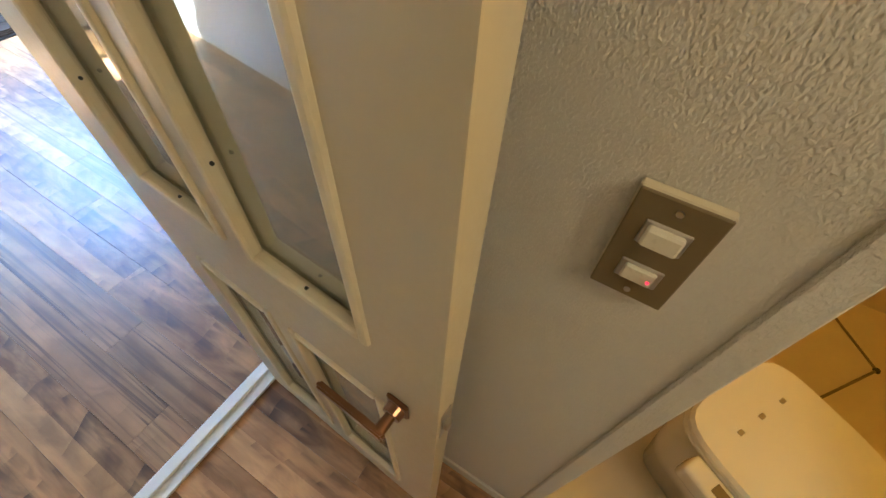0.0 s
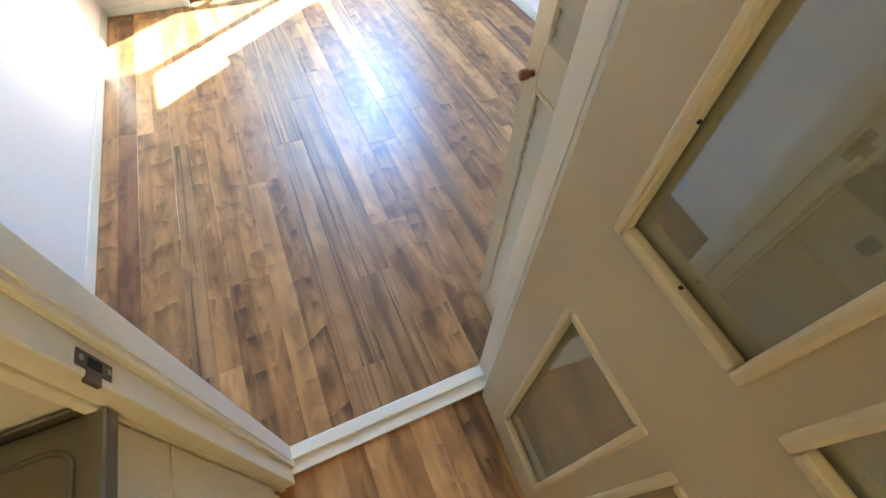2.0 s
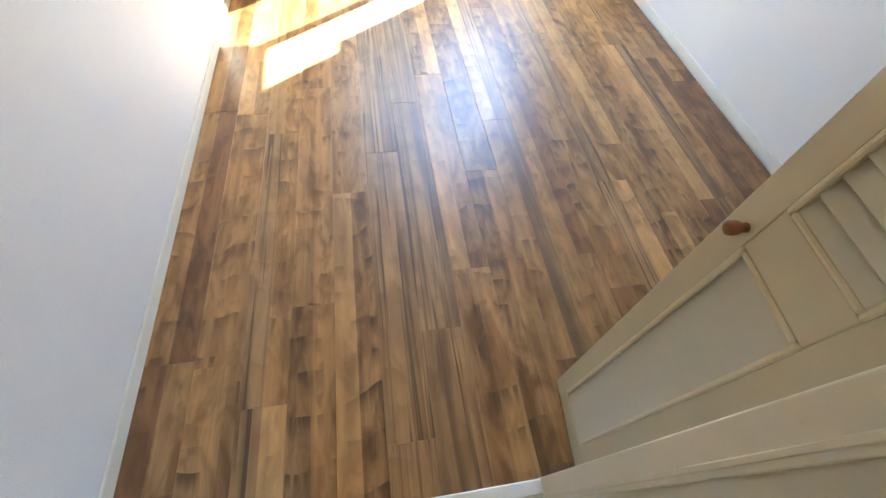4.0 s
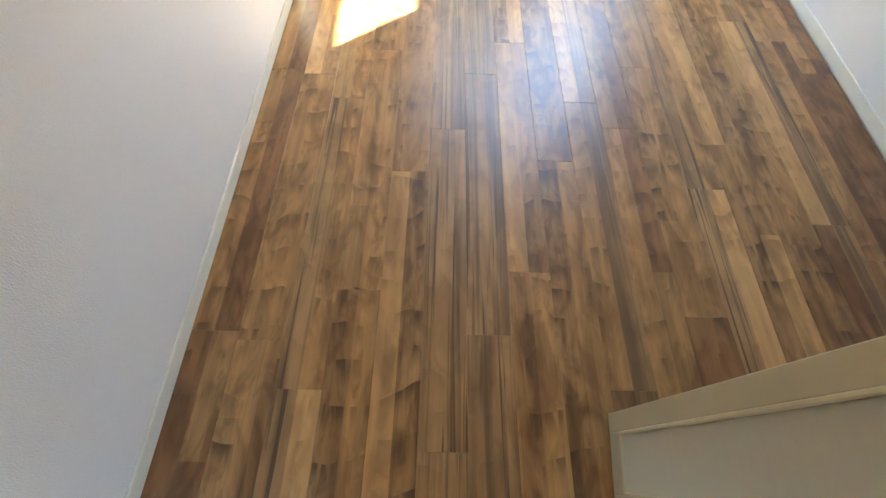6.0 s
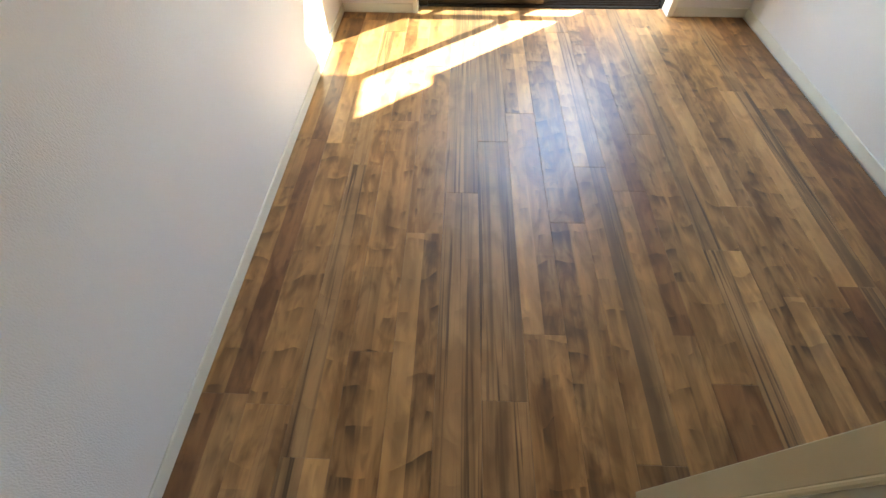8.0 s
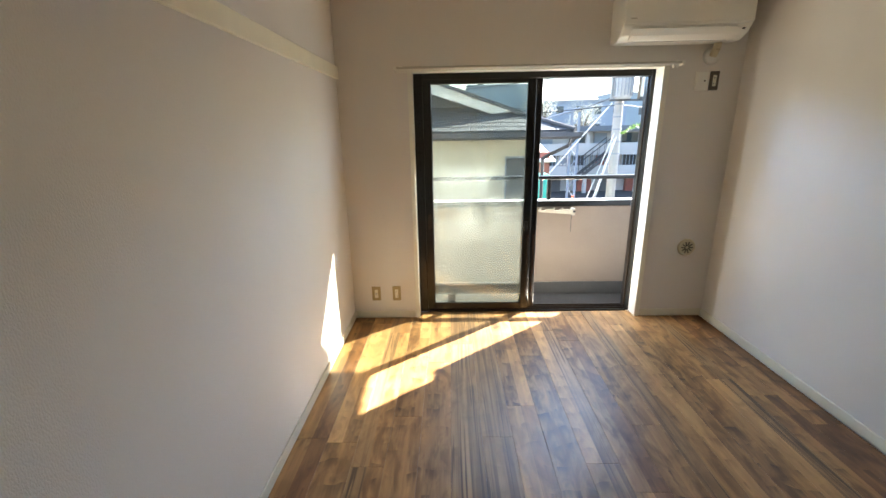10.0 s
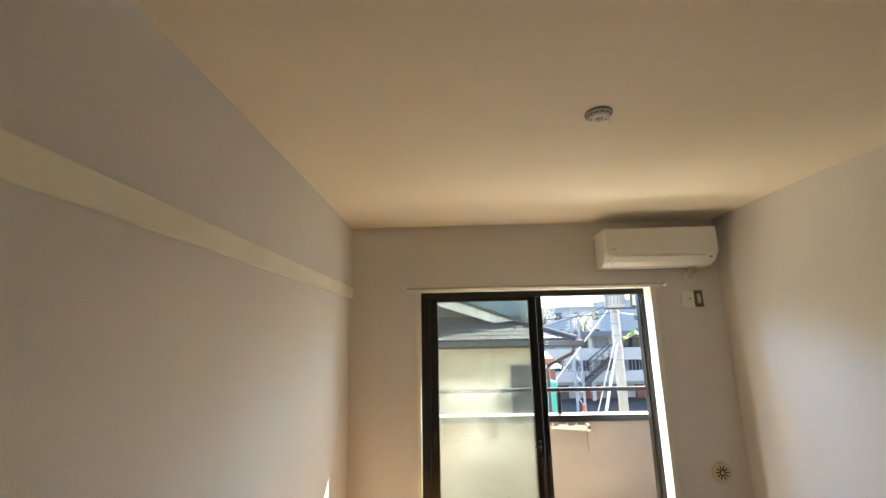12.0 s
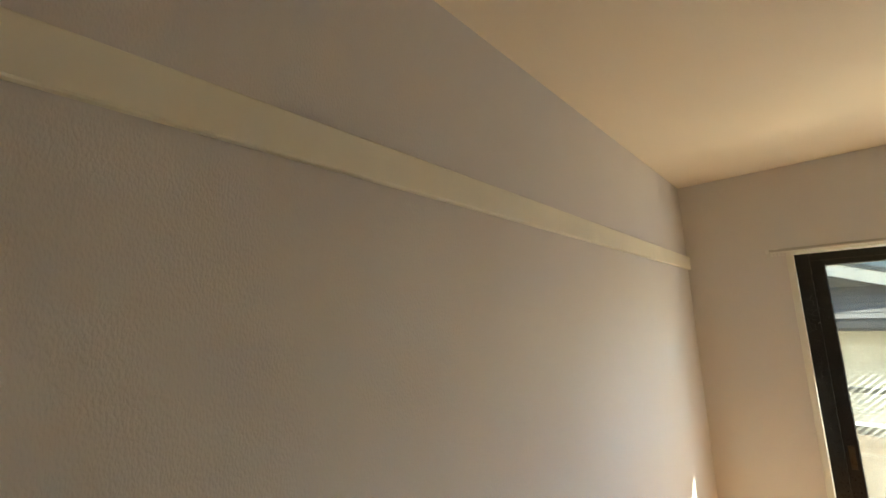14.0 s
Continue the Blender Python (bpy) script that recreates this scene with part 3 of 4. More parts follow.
# ---------- room fixtures ----------
def curtain_rail():
    r = thing("curtain_rail", "slim white metal curtain rail over the window", "curtain rail", (0, 0, 0))
    part("track", box(0.425, 2.375, -0.066, -0.052, 1.886, 1.902, 0.002), M["white"], r)
    part("track", box(0.425, 2.375, -0.100, -0.088, 1.890, 1.904, 0.002), M["steel"], r)
    for x in (0.47, 1.13, 1.40, 1.95, 2.33):
        part("bracket", box(x - 0.011, x + 0.011, -0.103, 0.0, 1.902, 1.909, 0.001), M["white"], r)
    for x in (0.425, 2.365):
        part("end_cap", box(x - 0.004, x + 0.014, -0.104, -0.048, 1.880, 1.906, 0.003), M["white"], r)
    for i in range(7):
        part("runner", box(0.44 + i * 0.017, 0.452 + i * 0.017, -0.064, -0.054, 1.868, 1.887, 0.002), M["white"], r)
    for x in (2.32, 2.345):
        part("runner", box(x, x + 0.012, -0.064, -0.054, 1.868, 1.887, 0.002), M["white"], r)


def air_conditioner():
    a = thing("air_conditioner", "white wall-mounted air conditioner above the window", "air conditioner", (0, 0, 0))
    x0, x1, zb, zt, d = 1.898, 2.698, 2.018, 2.292, 0.238
    body = prism([(-0.004, zb), (-0.130, zb), (-0.185, zb + 0.028), (-d, zb + 0.085), (-d + 0.004, zt - 0.010), (-d + 0.014, zt), (-0.004, zt)], x0, x1, "x")
    bmesh.ops.bevel(body, geom=body.edges[:], offset=0.005, segments=2, affect="EDGES")
    b = part("body", body, M["white"], a)
    fp = prism([(-d - 0.004, zb + 0.090), (-d - 0.006, zb + 0.10), (-d - 0.003, zt - 0.012), (-d + 0.004, zt - 0.004), (-d + 0.006, zb + 0.088)], x0 + 0.004, x1 - 0.004, "x")
    part("front_panel", fp, M["white"], a)
    flap = prism([(-0.150, zb + 0.004), (-0.196, zb + 0.032), (-0.228, zb + 0.066), (-0.231, zb + 0.062), (-0.199, zb + 0.027), (-0.152, zb - 0.001)], x0 + 0.06, x1 - 0.09, "x")
    part("flap", flap, M["white"], a, "white air outlet flap")
    part("outlet_gap", box(x0 + 0.07, x1 - 0.10, -0.150, -0.140, zb - 0.0015, zb + 0.004), M["hole"], a)
    part("logo", box(x0 + 0.035, x0 + 0.075, -d - 0.0065, -d - 0.004, zb + 0.112, zb + 0.120), M["steel"], a, "small grey logo bar")
    part("indicator", box(x1 - 0.05, x1 - 0.035, -0.218, -0.206, zb + 0.050, zb + 0.058, 0.001), M["black"], a)
    return a


def pipe_cover():
    p = thing("pipe_cover", "ivory pipe cover where the hose enters the wall", "pipe cover", (0, 0, 0))
    part("pipe", tube([(2.600, -0.06, 2.02), (2.602, -0.05, 1.985), (2.600, -0.02, 1.945)], 0.024, 14), M["ivory"], p)
    part("collar", lathe([(0.056, 0), (0.054, 0.010), (0.045, 0.018), (0.030, 0.022)], 28, Matrix.Translation((2.600, 0.0, 1.945)) @ pose(0, 0, 0, 90, 0, 0)), M["white"], p)


def wall_outlet(x0, x1, z0, z1, label, socket="dark", cover="tan_plate"):
    o = thing("wall_outlet", label, "wall outlet", ((x0 + x1) / 2, 0, (z0 + z1) / 2), "wall outlets by the window")
    hw, hh = (x1 - x0) / 2, (z1 - z0) / 2
    part("plate", box(-hw, hw, -0.007, 0, -hh, hh, 0.002), M[cover], o)
    ins = part("insert", box(-hw * 0.38, hw * 0.38, -0.010, -0.006, -hh * 0.58, hh * 0.58, 0.001), M["rocker"], o)
    if socket == "round":
        part("jack", lathe([(0.008, 0), (0.008, 0.008), (0.005, 0.010)], 18, pose(0, -0.008, 0, 90, 0, 0)), M["steel"], ins)
    else:
        for z in (-0.020, 0.018):
            for x in (-0.006, 0.004):
                part("slot", box(x, x + 0.002, -0.0115, -0.0095, z - 0.005, z + 0.005), M["hole"], ins)
    return o


def vent():
    v = thing("round_vent", "round ivory wall vent with radial slots", "vent", (2.631, 0, 0.578))
    part("rim", lathe([(0.068, 0), (0.066, 0.009), (0.056, 0.015), (0.050, 0.012)], 36, pose(0, 0, 0, 90, 0, 0)), M["ivory"], v, "", True)
    part("backing", lathe([(0.050, 0), (0.050, 0.0125)], 30, pose(0, 0, 0, 90, 0, 0)), M["ivory"], v)
    for i in range(10):
        a = math.pi * 2 * i / 10
        b = box(0.012, 0.045, -0.0145, -0.012, -0.004, 0.004)
        bmesh.ops.rotate(b, matrix=Matrix.Rotation(a, 3, "Y"), verts=b.verts)
        part("slot", b, M["hole"], v)
    part("hub", lathe([(0.010, 0), (0.010, 0.017), (0.006, 0.019)], 18, pose(0, 0, 0, 90, 0, 0)), M["ivory"], v)


def smoke_detector():
    s = thing("smoke_detector", "white round smoke detector on the ceiling", "smoke detector", (1.372, -1.687, H))
    part("base", lathe([(0.052, 0), (0.052, -0.008), (0.048, -0.011)], 32), M["aged"], s, "greyed base", True)
    part("head", lathe([(0.041, -0.010), (0.041, -0.017), (0.034, -0.024), (0.024, -0.0245)], 32), M["white"], s, "", True)
    for x in (-0.027, 0.027):
        part("pilot_hole", cyl((x, 0.006, -0.0235), (x, 0.006, -0.026), 0.0035, None, 10), M["hole"], s)
    for i in range(12):
        a = math.pi * 2 * i / 12
        b = box(0.0385, 0.0415, -0.004, 0.004, -0.0165, -0.0125)
        bmesh.ops.rotate(b, matrix=Matrix.Rotation(a, 3, "Z"), verts=b.verts)
        part("slot", b, M["hole"], s)
    part("sensor", lathe([(0.015, -0.024), (0.014, -0.030), (0.008, -0.032)], 20), M["ivory"], s)
    part("cord", cyl((0.045, 0.02, -0.010), (0.055, 0.03, -0.030), 0.0012, None, 6), M["ivory"], s)


curtain_rail()
air_conditioner()
pipe_cover()
wall_outlet(0.150, 0.221, 0.153, 0.273, "tan metal plate with a round antenna jack", "round")
wall_outlet(0.318, 0.385, 0.153, 0.275, "tan metal plate with a power socket")
wall_outlet(2.613, 2.676, 1.724, 1.848, "dark brown plate with a pale power socket", "dark", "brown_plate")
ob = thing("cover_plate", "white plastic cover plate beside the socket", "cover plate", (2.557, 0, 1.782))
part("plate", box(-0.046, 0.046, -0.012, 0, -0.062, 0.062, 0.004, None, 2), M["white"], ob)
part("plug", cyl((0.018, -0.011, 0.004), (0.018, -0.0145, 0.004), 0.006, None, 12), M["black"], ob)
vent()
smoke_detector()


# ---------- hall: switch, kitchen unit ----------
def light_switch():
    s = thing("light_switch", "beige switch plate with two rockers, a red lamp glowing", "light switch", (HALL_X, -4.109, 1.240))
    part("box", box(-0.010, 0, -0.034, 0.034, -0.061, 0.061, 0.0015), M["ivory"], s)
    part("plate", box(-0.013, -0.0095, -0.033, 0.033, -0.060, 0.060, 0.001), M["plate"], s)
    a = part("rocker", box(-0.021, -0.012, -0.0145, 0.0145, 0.012, 0.032, 0.002), M["rocker"], s)
    b = part("rocker", box(-0.018, -0.012, -0.0135, 0.0135, -0.034, -0.016, 0.0015), M["rocker"], s)
    for z0, z1 in ((0.009, 0.035), (-0.037, -0.013)):
        part("rocker_frame", box(-0.0145, -0.012, -0.018, 0.018, z0, z1, 0.001), M["chrome"], s)
    red = mat("red_pilot", (0.6, 0.02, 0.03), 0.3)
    red.node_tree.nodes["Principled BSDF"].inputs["Emission Color"].default_value = (1, 0.03, 0.06, 1)
    red.node_tree.nodes["Principled BSDF"].inputs["Emission Strength"].default_value = 0.05
    part("pilot_lamp", cyl((-0.0175, -0.0095, -0.026), (-0.0192, -0.0095, -0.026), 0.0016, None, 10), red, b, "red pilot lamp")
    for z in (0.050, -0.050):
        part("screw", cyl((-0.0125, 0, z), (-0.0142, 0, z), 0.003, None, 10), M["chrome"], s)


light_switch()
structure("trim_bath", box(HALL_X - 0.006, HALL_X + 0.075, BATH_Y - 0.0, BATH_Y + 0.032, 0.0, 1.98, 0.003), M["hall_wall"], "grey papered edge of the bathroom doorway", "trim")
structure("baseboard_hall", box(HALL_X - 0.008, HALL_X, BATH_Y + 0.034, YH, 0.0, 0.06, 0.002), M["base"], "off-white vinyl baseboard", "baseboard")


def kitchen_unit():
    k = thing("kitchen_unit", "cream kitchen base cabinet with black handles", "cabinet", (0, 0, 0))
    x1, y1, y0 = 0.541, -3.337, -4.45
    part("body", box(0.002, x1 - 0.02, y0, y1, 0.0, 0.853, 0.001), M["cabinet"], k)
    part("plinth", box(0.002, x1 - 0.06, y0, y1 + 0.001, 0.0, 0.12), M["black"], k)
    n, wdt = 2, (y1 - y0) / 2
    for i in range(n):
        b, a = y1 - i * wdt, y1 - (i + 1) * wdt + 0.004
        dr = part("drawer_front", box(x1 - 0.02, x1, a, b, 0.700, 0.850, 0.002), M["cabinet"], k)
        dd = part("door", box(x1 - 0.02, x1, a, b, 0.128, 0.694, 0.002), M["cabinet"], k)
        for p, z, g in ((dr, 0.802, 0.0), (dd, 0.62, 0.36)):
            part("handle", box(x1, x1 + 0.018, b - 0.133 - g, b - 0.101 - g, z - 0.018, z + 0.018, 0.003), M["black"], p, "black block handle")


kitchen_unit()


def worktop():
    w = thing("worktop", "stainless steel kitchen worktop with a pressed drainer", "worktop", (0, 0, 0))
    y1, y0, z = -3.330, -4.45, 0.885
    part("top", box(0.002, 0.550, y0, y1, z - 0.030, z, 0.003), M["sink"], w)
    part("upstand", box(0.002, 0.525, y1 - 0.001, y1 + 0.0045, z - 0.030, z + 0.018, 0.001), M["sink"], w)
    pts = []
    for cx, cy, a0 in ((0.487, -3.395, 0), (0.12, -3.395, 90), (0.12, -3.86, 180), (0.487, -3.86, 270)):
        for s in range(5):
            a = radians(a0 + s * 22.5)
            pts.append((cx + 0.03 * math.cos(a), cy + 0.03 * math.sin(a), z))
    part("drainer_bead", tube(pts + pts[:1], 0.004, 8), M["sink"], w)
    part("screw", cyl((0.517, -3.412, z - 0.001), (0.517, -3.412, z + 0.002), 0.003, None, 10), M["black"], w)


worktop()


# ---------- bathroom glimpse ----------
def toilet():
    t = thing("toilet", "ivory ceramic toilet with its lid closed", "toilet", (1.700, -4.734, 0))
    t.rotation_euler = (0, 0, radians(-30))
    def oval(w, ln, back, z0, z1, grow=0.0, seg=26):
        bm = bmesh.new()
        rings = []
        for z, g in ((z0, grow), (z0 + (z1 - z0) * 0.5, 0.0), (z1, -0.006)):
            ring = []
            for i in range(seg):
                a = 2 * math.pi * i / seg
                c, s = math.cos(a), math.sin(a)
                y = max(-back, ln * c) if c < 0 else ln * abs(c) ** 0.4
                ring.append(bm.verts.new(((w + g) * math.copysign(abs(s) ** 0.4, s), y + g * c, z)))
            rings.append(ring)
        for r0, r1 in zip(rings, rings[1:]):
            for i in range(seg):
                bm.faces.new((r0[i], r0[(i + 1) % seg], r1[(i + 1) % seg], r1[i]))
        bm.faces.new(rings[0][::-1])
        bm.faces.new(rings[-1])
        return bm
    part("bowl", oval(0.17, 0.22, 0.2, 0.0, 0.385, -0.03), M["ceramic"], t, "", True)
    part("seat", oval(0.195, 0.23, 0.2, 0.386, 0.402, 0.0), M["ceramic"], t)
    lid = part("lid", oval(0.195, 0.225, 0.2, 0.404, 0.430, 0.0), M["ceramic"], t)
    for i in (-1, 0, 1):
        part("mark", box(i * 0.085 - 0.009, i * 0.085 + 0.009, 0.110, 0.122, 0.4305, 0.433, 0.001), M["steel"], lid)
    arm = part("side_panel", box(-0.258, -0.197, -0.10, 0.13, 0.335, 0.402, 0.014, None, 3), M["ceramic"], t, "ivory washlet control arm", True)
    part("button_panel", box(-0.243, -0.213, -0.03, 0.06, 0.4015, 0.404, 0.001), M["plate"], arm)
    part("tank", box(-0.20, 0.20, -0.40, -0.215, 0.33, 0.78, 0.02, None, 3), M["ceramic"], t, "", True)
    part("tank_lid", box(-0.21, 0.21, -0.41, -0.205, 0.781, 0.81, 0.01, None, 2), M["ceramic"], t)


toilet()
structure("floor_bath", box(HALL_X + 0.03, W, HALL_Y, BATH_Y + 0.02, -0.016, -0.004), M["bath"], "beige bathroom floor", "floor")
for k, x in enumerate((1.75, 2.30)):
    structure("trim_panel_joint_%d" % (k + 1), box(x, x + 0.004, HALL_Y + 0.001, HALL_Y + 0.004, 0, H), M["plate"], "dark joint between bathroom panels", "trim")

jt = thing("floor_joint", "dark joints between the bathroom floor panels", "joint", (0, 0, 0), "", "structure")
part("joint", tube([(2.242, -5.041, -0.003), (2.497, -5.237, -0.003)], 0.006, 6), M["plate"], jt)
part("joint", tube([(2.497, -5.237, -0.003), (2.700, -5.078, -0.003)], 0.006, 6), M["plate"], jt)
part("screw_cap", cyl((2.497, -5.237, -0.004), (2.497, -5.237, 0.004), 0.014, 0.010, 12), M["black"], jt)

# ---------- balcony ----------
OUT = {
    "parapet": paint("parapet_render", (0.19, 0.150, 0.117), 0.8, 0.15, 0.4, 6.0),
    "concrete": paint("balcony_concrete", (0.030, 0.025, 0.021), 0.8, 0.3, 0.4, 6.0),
    "gutter": paint("waterproofed_gutter", (0.05, 0.05, 0.048), 0.7, 0.3, 0.3, 8.0),
    "slate": paint("slate_tile", (0.06, 0.066, 0.076), 0.6, 0.3, 0.3, 5.0),
    "cream": paint("house_render", (0.60, 0.56, 0.45), 0.8, 0.08, 0.3, 3.0),
    "soffit": paint("soffit_white", (0.80, 0.78, 0.72), 0.6),
    "dark_roof": paint("roof_edge", (0.06, 0.062, 0.068), 0.5),
    "grey": paint("grey_render", (0.30, 0.32, 0.35), 0.8, 0.15, 0.2, 2.0),
    "pale": paint("pale_render", (0.46, 0.46, 0.47), 0.8, 0.12, 0.2, 2.0),
    "shutter": paint("grey_shutter", (0.12, 0.125, 0.13), 0.6, 0.2),
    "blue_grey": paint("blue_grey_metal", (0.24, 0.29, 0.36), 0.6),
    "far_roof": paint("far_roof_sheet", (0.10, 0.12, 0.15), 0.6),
    "red": paint("red_brown_cladding", (0.28, 0.10, 0.08), 0.7, 0.2),
    "teal": paint("teal_sheet", (0.03, 0.33, 0.30), 0.5),
    "orange": paint("orange_plastic", (0.7, 0.13, 0.05), 0.5),
    "asphalt": paint("asphalt", (0.06, 0.06, 0.062), 0.85, 0.3, 0.5, 3.0),
    "pane": mat("far_pane", (0.05, 0.07, 0.09), 0.1),
    "leaf": paint("green_leaf", (0.20, 0.36, 0.05), 0.5, 0.4),
    "twig": paint("pale_twig", (0.46, 0.47, 0.38), 0.8, 0.3),
    "bark": paint("bark", (0.16, 0.13, 0.10), 0.9, 0.3),
    "hazy_wall": paint("far_hazy_wall", (0.30, 0.36, 0.40), 0.95, 0.25, 0.1, 0.4),
    "pole": paint("concrete_pole", (0.42, 0.41, 0.40), 0.8, 0.2),
    "cable": paint("black_cable", (0.03, 0.03, 0.035), 0.6),
    "guard": paint("white_guy_guard", (0.80, 0.80, 0.78), 0.5),
}
BZ = -0.15
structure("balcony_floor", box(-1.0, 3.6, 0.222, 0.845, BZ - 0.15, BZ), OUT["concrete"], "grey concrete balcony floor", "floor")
par = thing("parapet", "pinkish rendered balcony parapet with a metal cap", "parapet", (0, 0, 0), "", "structure")
part("wall", box(-1.0, 3.6, 0.845, 0.965, -3.2, 0.765), OUT["parapet"], par)
part("upturn", box(-1.0, 2.79, 0.832, 0.8455, BZ, -0.02, 0.003), OUT["gutter"], par, "dark waterproofed upturn")
part("cap_edge", box(-1.0, 3.6, 0.830, 0.848, 0.758, 0.812, 0.004), M["dark"], par, "dark bronze cap edge")
part("cap", box(-1.0, 3.6, 0.848, 0.985, 0.7655, 0.808, 0.004), OUT["pale"], par, "pale metal coping")
rail = thing("balcony_handrail", "black metal handrail on short posts", "handrail", (0, 0, 0))
part("top_bar", box(-1.0, 3.6, 0.885, 0.935, 1.008, 1.043, 0.006, None, 2), M["dark"], rail)
for x in (-0.05, 1.755, 3.55):
    part("post", box(x - 0.018, x + 0.018, 0.893, 0.927, 0.808, 1.009, 0.003), M["dark"], rail)
structure("balcony_partition", box(2.80, 2.84, 0.222, 0.845, 1.835, 2.2, 0, box(2.80, 2.84, 0.222, 0.945, BZ, 1.836)), OUT["pale"], "pale partition at the balcony's end", "partition")
structure("balcony_slab", box(-1.0, 2.83, 0.222, 0.96, 2.2, 2.36), OUT["pale"], "pale slab of the balcony above", "slab")
structure("facade", prism([(-1.0, -3.2), (-0.121, -3.2), (-0.121, 5.4), (-1.0, 5.4)], 0.02, 0.22, "y"), OUT["parapet"], "rendered outer wall of the building", "facade")
OUT["holder"] = paint("aged_holder_plastic", (0.42, 0.38, 0.30), 0.5, 0.15)
# unseen block added by the slab to shape the floor sun patch's stepped end
structure("balcony_slab_ledge", prism([(2.305, 0.96), (2.51, 1.285), (2.83, 1.285), (2.83, 0.96)], 2.205, 2.30, "z"), OUT["pale"], "unseen added block that cuts the sun patch's corner", "slab")
hk = thing("clothes_pole_holder", "aged white folding clothes pole holder on the parapet", "pole holder", (0, 0, 0.060))
part("arm", prism([(1.640, 0.668), (1.650, 0.650), (1.96, 0.626), (1.96, 0.668), (1.86, 0.672), (1.84, 0.664), (1.80, 0.664), (1.78, 0.676), (1.72, 0.676), (1.70, 0.662), (1.665, 0.662)], 0.796, 0.818, "y"), OUT["holder"], hk)
for x in (1.655, 1.785, 1.865):
    part("hook", cyl((x, 0.797, 0.664), (x + 0.006, 0.797, 0.692), 0.010, 0.006, 10), OUT["holder"], hk)
part("bracket", box(1.958, 1.992, 0.790, 0.846, 0.618, 0.684, 0.005), OUT["holder"], hk)
part("pivot", cyl((1.978, 0.780, 0.655), (1.978, 0.792, 0.655), 0.012, None, 14), M["black"], hk, "dark pivot bolt")
part("stain", box(1.970, 1.976, 0.8435, 0.8455, 0.50, 0.67), OUT["gutter"], par, "thin grey run-off stain")

# ---------- ground and the neighbour's house ----------
GZ = -3.05
structure("ground", box(-600, 600, 0.98, 1200, GZ - 0.3, GZ), OUT["asphalt"], "grey asphalt and paved ground", "ground")


def neighbour_house():
    h = thing("house", "cream rendered house with a slate hip roof", "house", (0, 0, 0))
    part("wall", box(-6.0, 2.48, 4.95, 9.6, GZ, 1.36), OUT["cream"], h)
    for z in (1.05, 1.16):
        part("fascia_line", box(-6.0, 2.485, 4.942, 4.952, z, z + 0.012), OUT["soffit"], h)
    part("soffit", box(-6.4, 2.95, 4.42, 5.0, 1.355, 1.375), OUT["soffit"], h)
    part("soffit", box(2.40, 2.95, 4.99, 9.9, 1.356, 1.376), OUT["soffit"], h)
    win = part("window", box(1.86, 2.42, 4.935, 4.955, -0.35, 0.93), OUT["dark_roof"], h, "window with closed grey shutter")
    for i in range(20):
        part("shutter_slat", box(1.89, 2.40, 4.925, 4.937, -0.33 + i * 0.061, -0.275 + i * 0.061, 0.003), OUT["shutter"], win)
    part("window_frame", box(1.84, 1.87, 4.915, 4.945, -0.37, 0.95, 0.003), OUT["blue_grey"], win)
    part("window_frame", box(1.84, 2.45, 4.915, 4.945, 0.93, 0.965, 0.003), OUT["blue_grey"], win)
    # roof deck: a hip with its corner over the near right
    tp = 0.364
    x1, y0, z0 = 2.98, 4.40, 1.42
    bm = bmesh.new()
    v = [bm.verts.new(p) for p in ((-6.4, y0, z0), (x1, y0, z0), (x1, 10.0, z0), (x1 - 2.8, y0 + 2.8, z0 + 2.8 * tp), (-6.4, y0 + 2.8, z0 + 2.8 * tp),
                                   (-6.4, y0, z0 - 0.05), (x1, y0, z0 - 0.05), (x1, 10.0, z0 - 0.05))]
    for f in ((0, 1, 3, 4), (1, 2, 3), (5, 6, 1, 0), (6, 7, 2, 1)):
        bm.faces.new([v[i] for i in f])
    roof = part("roof", bm, OUT["dark_roof"], h)
    # slates of the near slope
    sl = math.atan(tp)
    course, width = 0.205, 0.30
    tile = mesh_of("slate", box(0, width - 0.008, 0, course * 1.12, -0.004, 0.010, 0.003), OUT["slate"])
    for r in range(9):
        s = r * course
        left = x1 - s * math.cos(sl) - 0.02
        off = (r % 2) * width / 2
        x = left - width - off
        while x > -0.9:
            t = new("slate", tile)
            t.parent = roof
            t.location = (x, y0 + 0.01 + s * math.cos(sl), z0 + 0.016 + s * math.sin(sl))
            t.rotation_euler = (sl - 0.03, 0, 0)
            x -= width
    ridge = part("hip_cap", cyl((x1, y0 - 0.02, z0 + 0.02), (x1 - 2.8, y0 + 2.8, z0 + 2.8 * tp + 0.03), 0.05, None, 8), OUT["dark_roof"], h)
    # gutter and downpipe
    g = part("gutter", prism([(4.30, 1.40), (4.285, 1.33), (4.31, 1.29), (4.37, 1.285), (4.405, 1.31), (4.41, 1.40)], -6.4, 3.03, "x"), OUT["dark_roof"], h, "dark rain gutter")
    part("gutter", prism([(2.98, 1.40), (2.985, 1.31), (3.02, 1.285), (3.07, 1.30), (3.09, 1.40)], 4.30, 10.0, "y"), OUT["dark_roof"], h)
    part("downpipe", tube([(2.93, 4.40, 1.30), (2.90, 4.42, 1.18), (2.62, 4.80, 0.98), (2.55, 4.90, 0.92), (2.55, 4.92, GZ)], 0.032, 10), OUT["dark_roof"], h)
    # upper gable
    gx, gz = -1.6, 3.12
    slope = -0.353
    def zz(x):
        return gz + slope * (x - gx)
    part("gable_roof", prism([(gx, gz), (2.25, zz(2.25)), (2.25, zz(2.25) - 0.07), (gx, gz - 0.07)], 5.15, 10.0, "y"), OUT["dark_roof"], h)
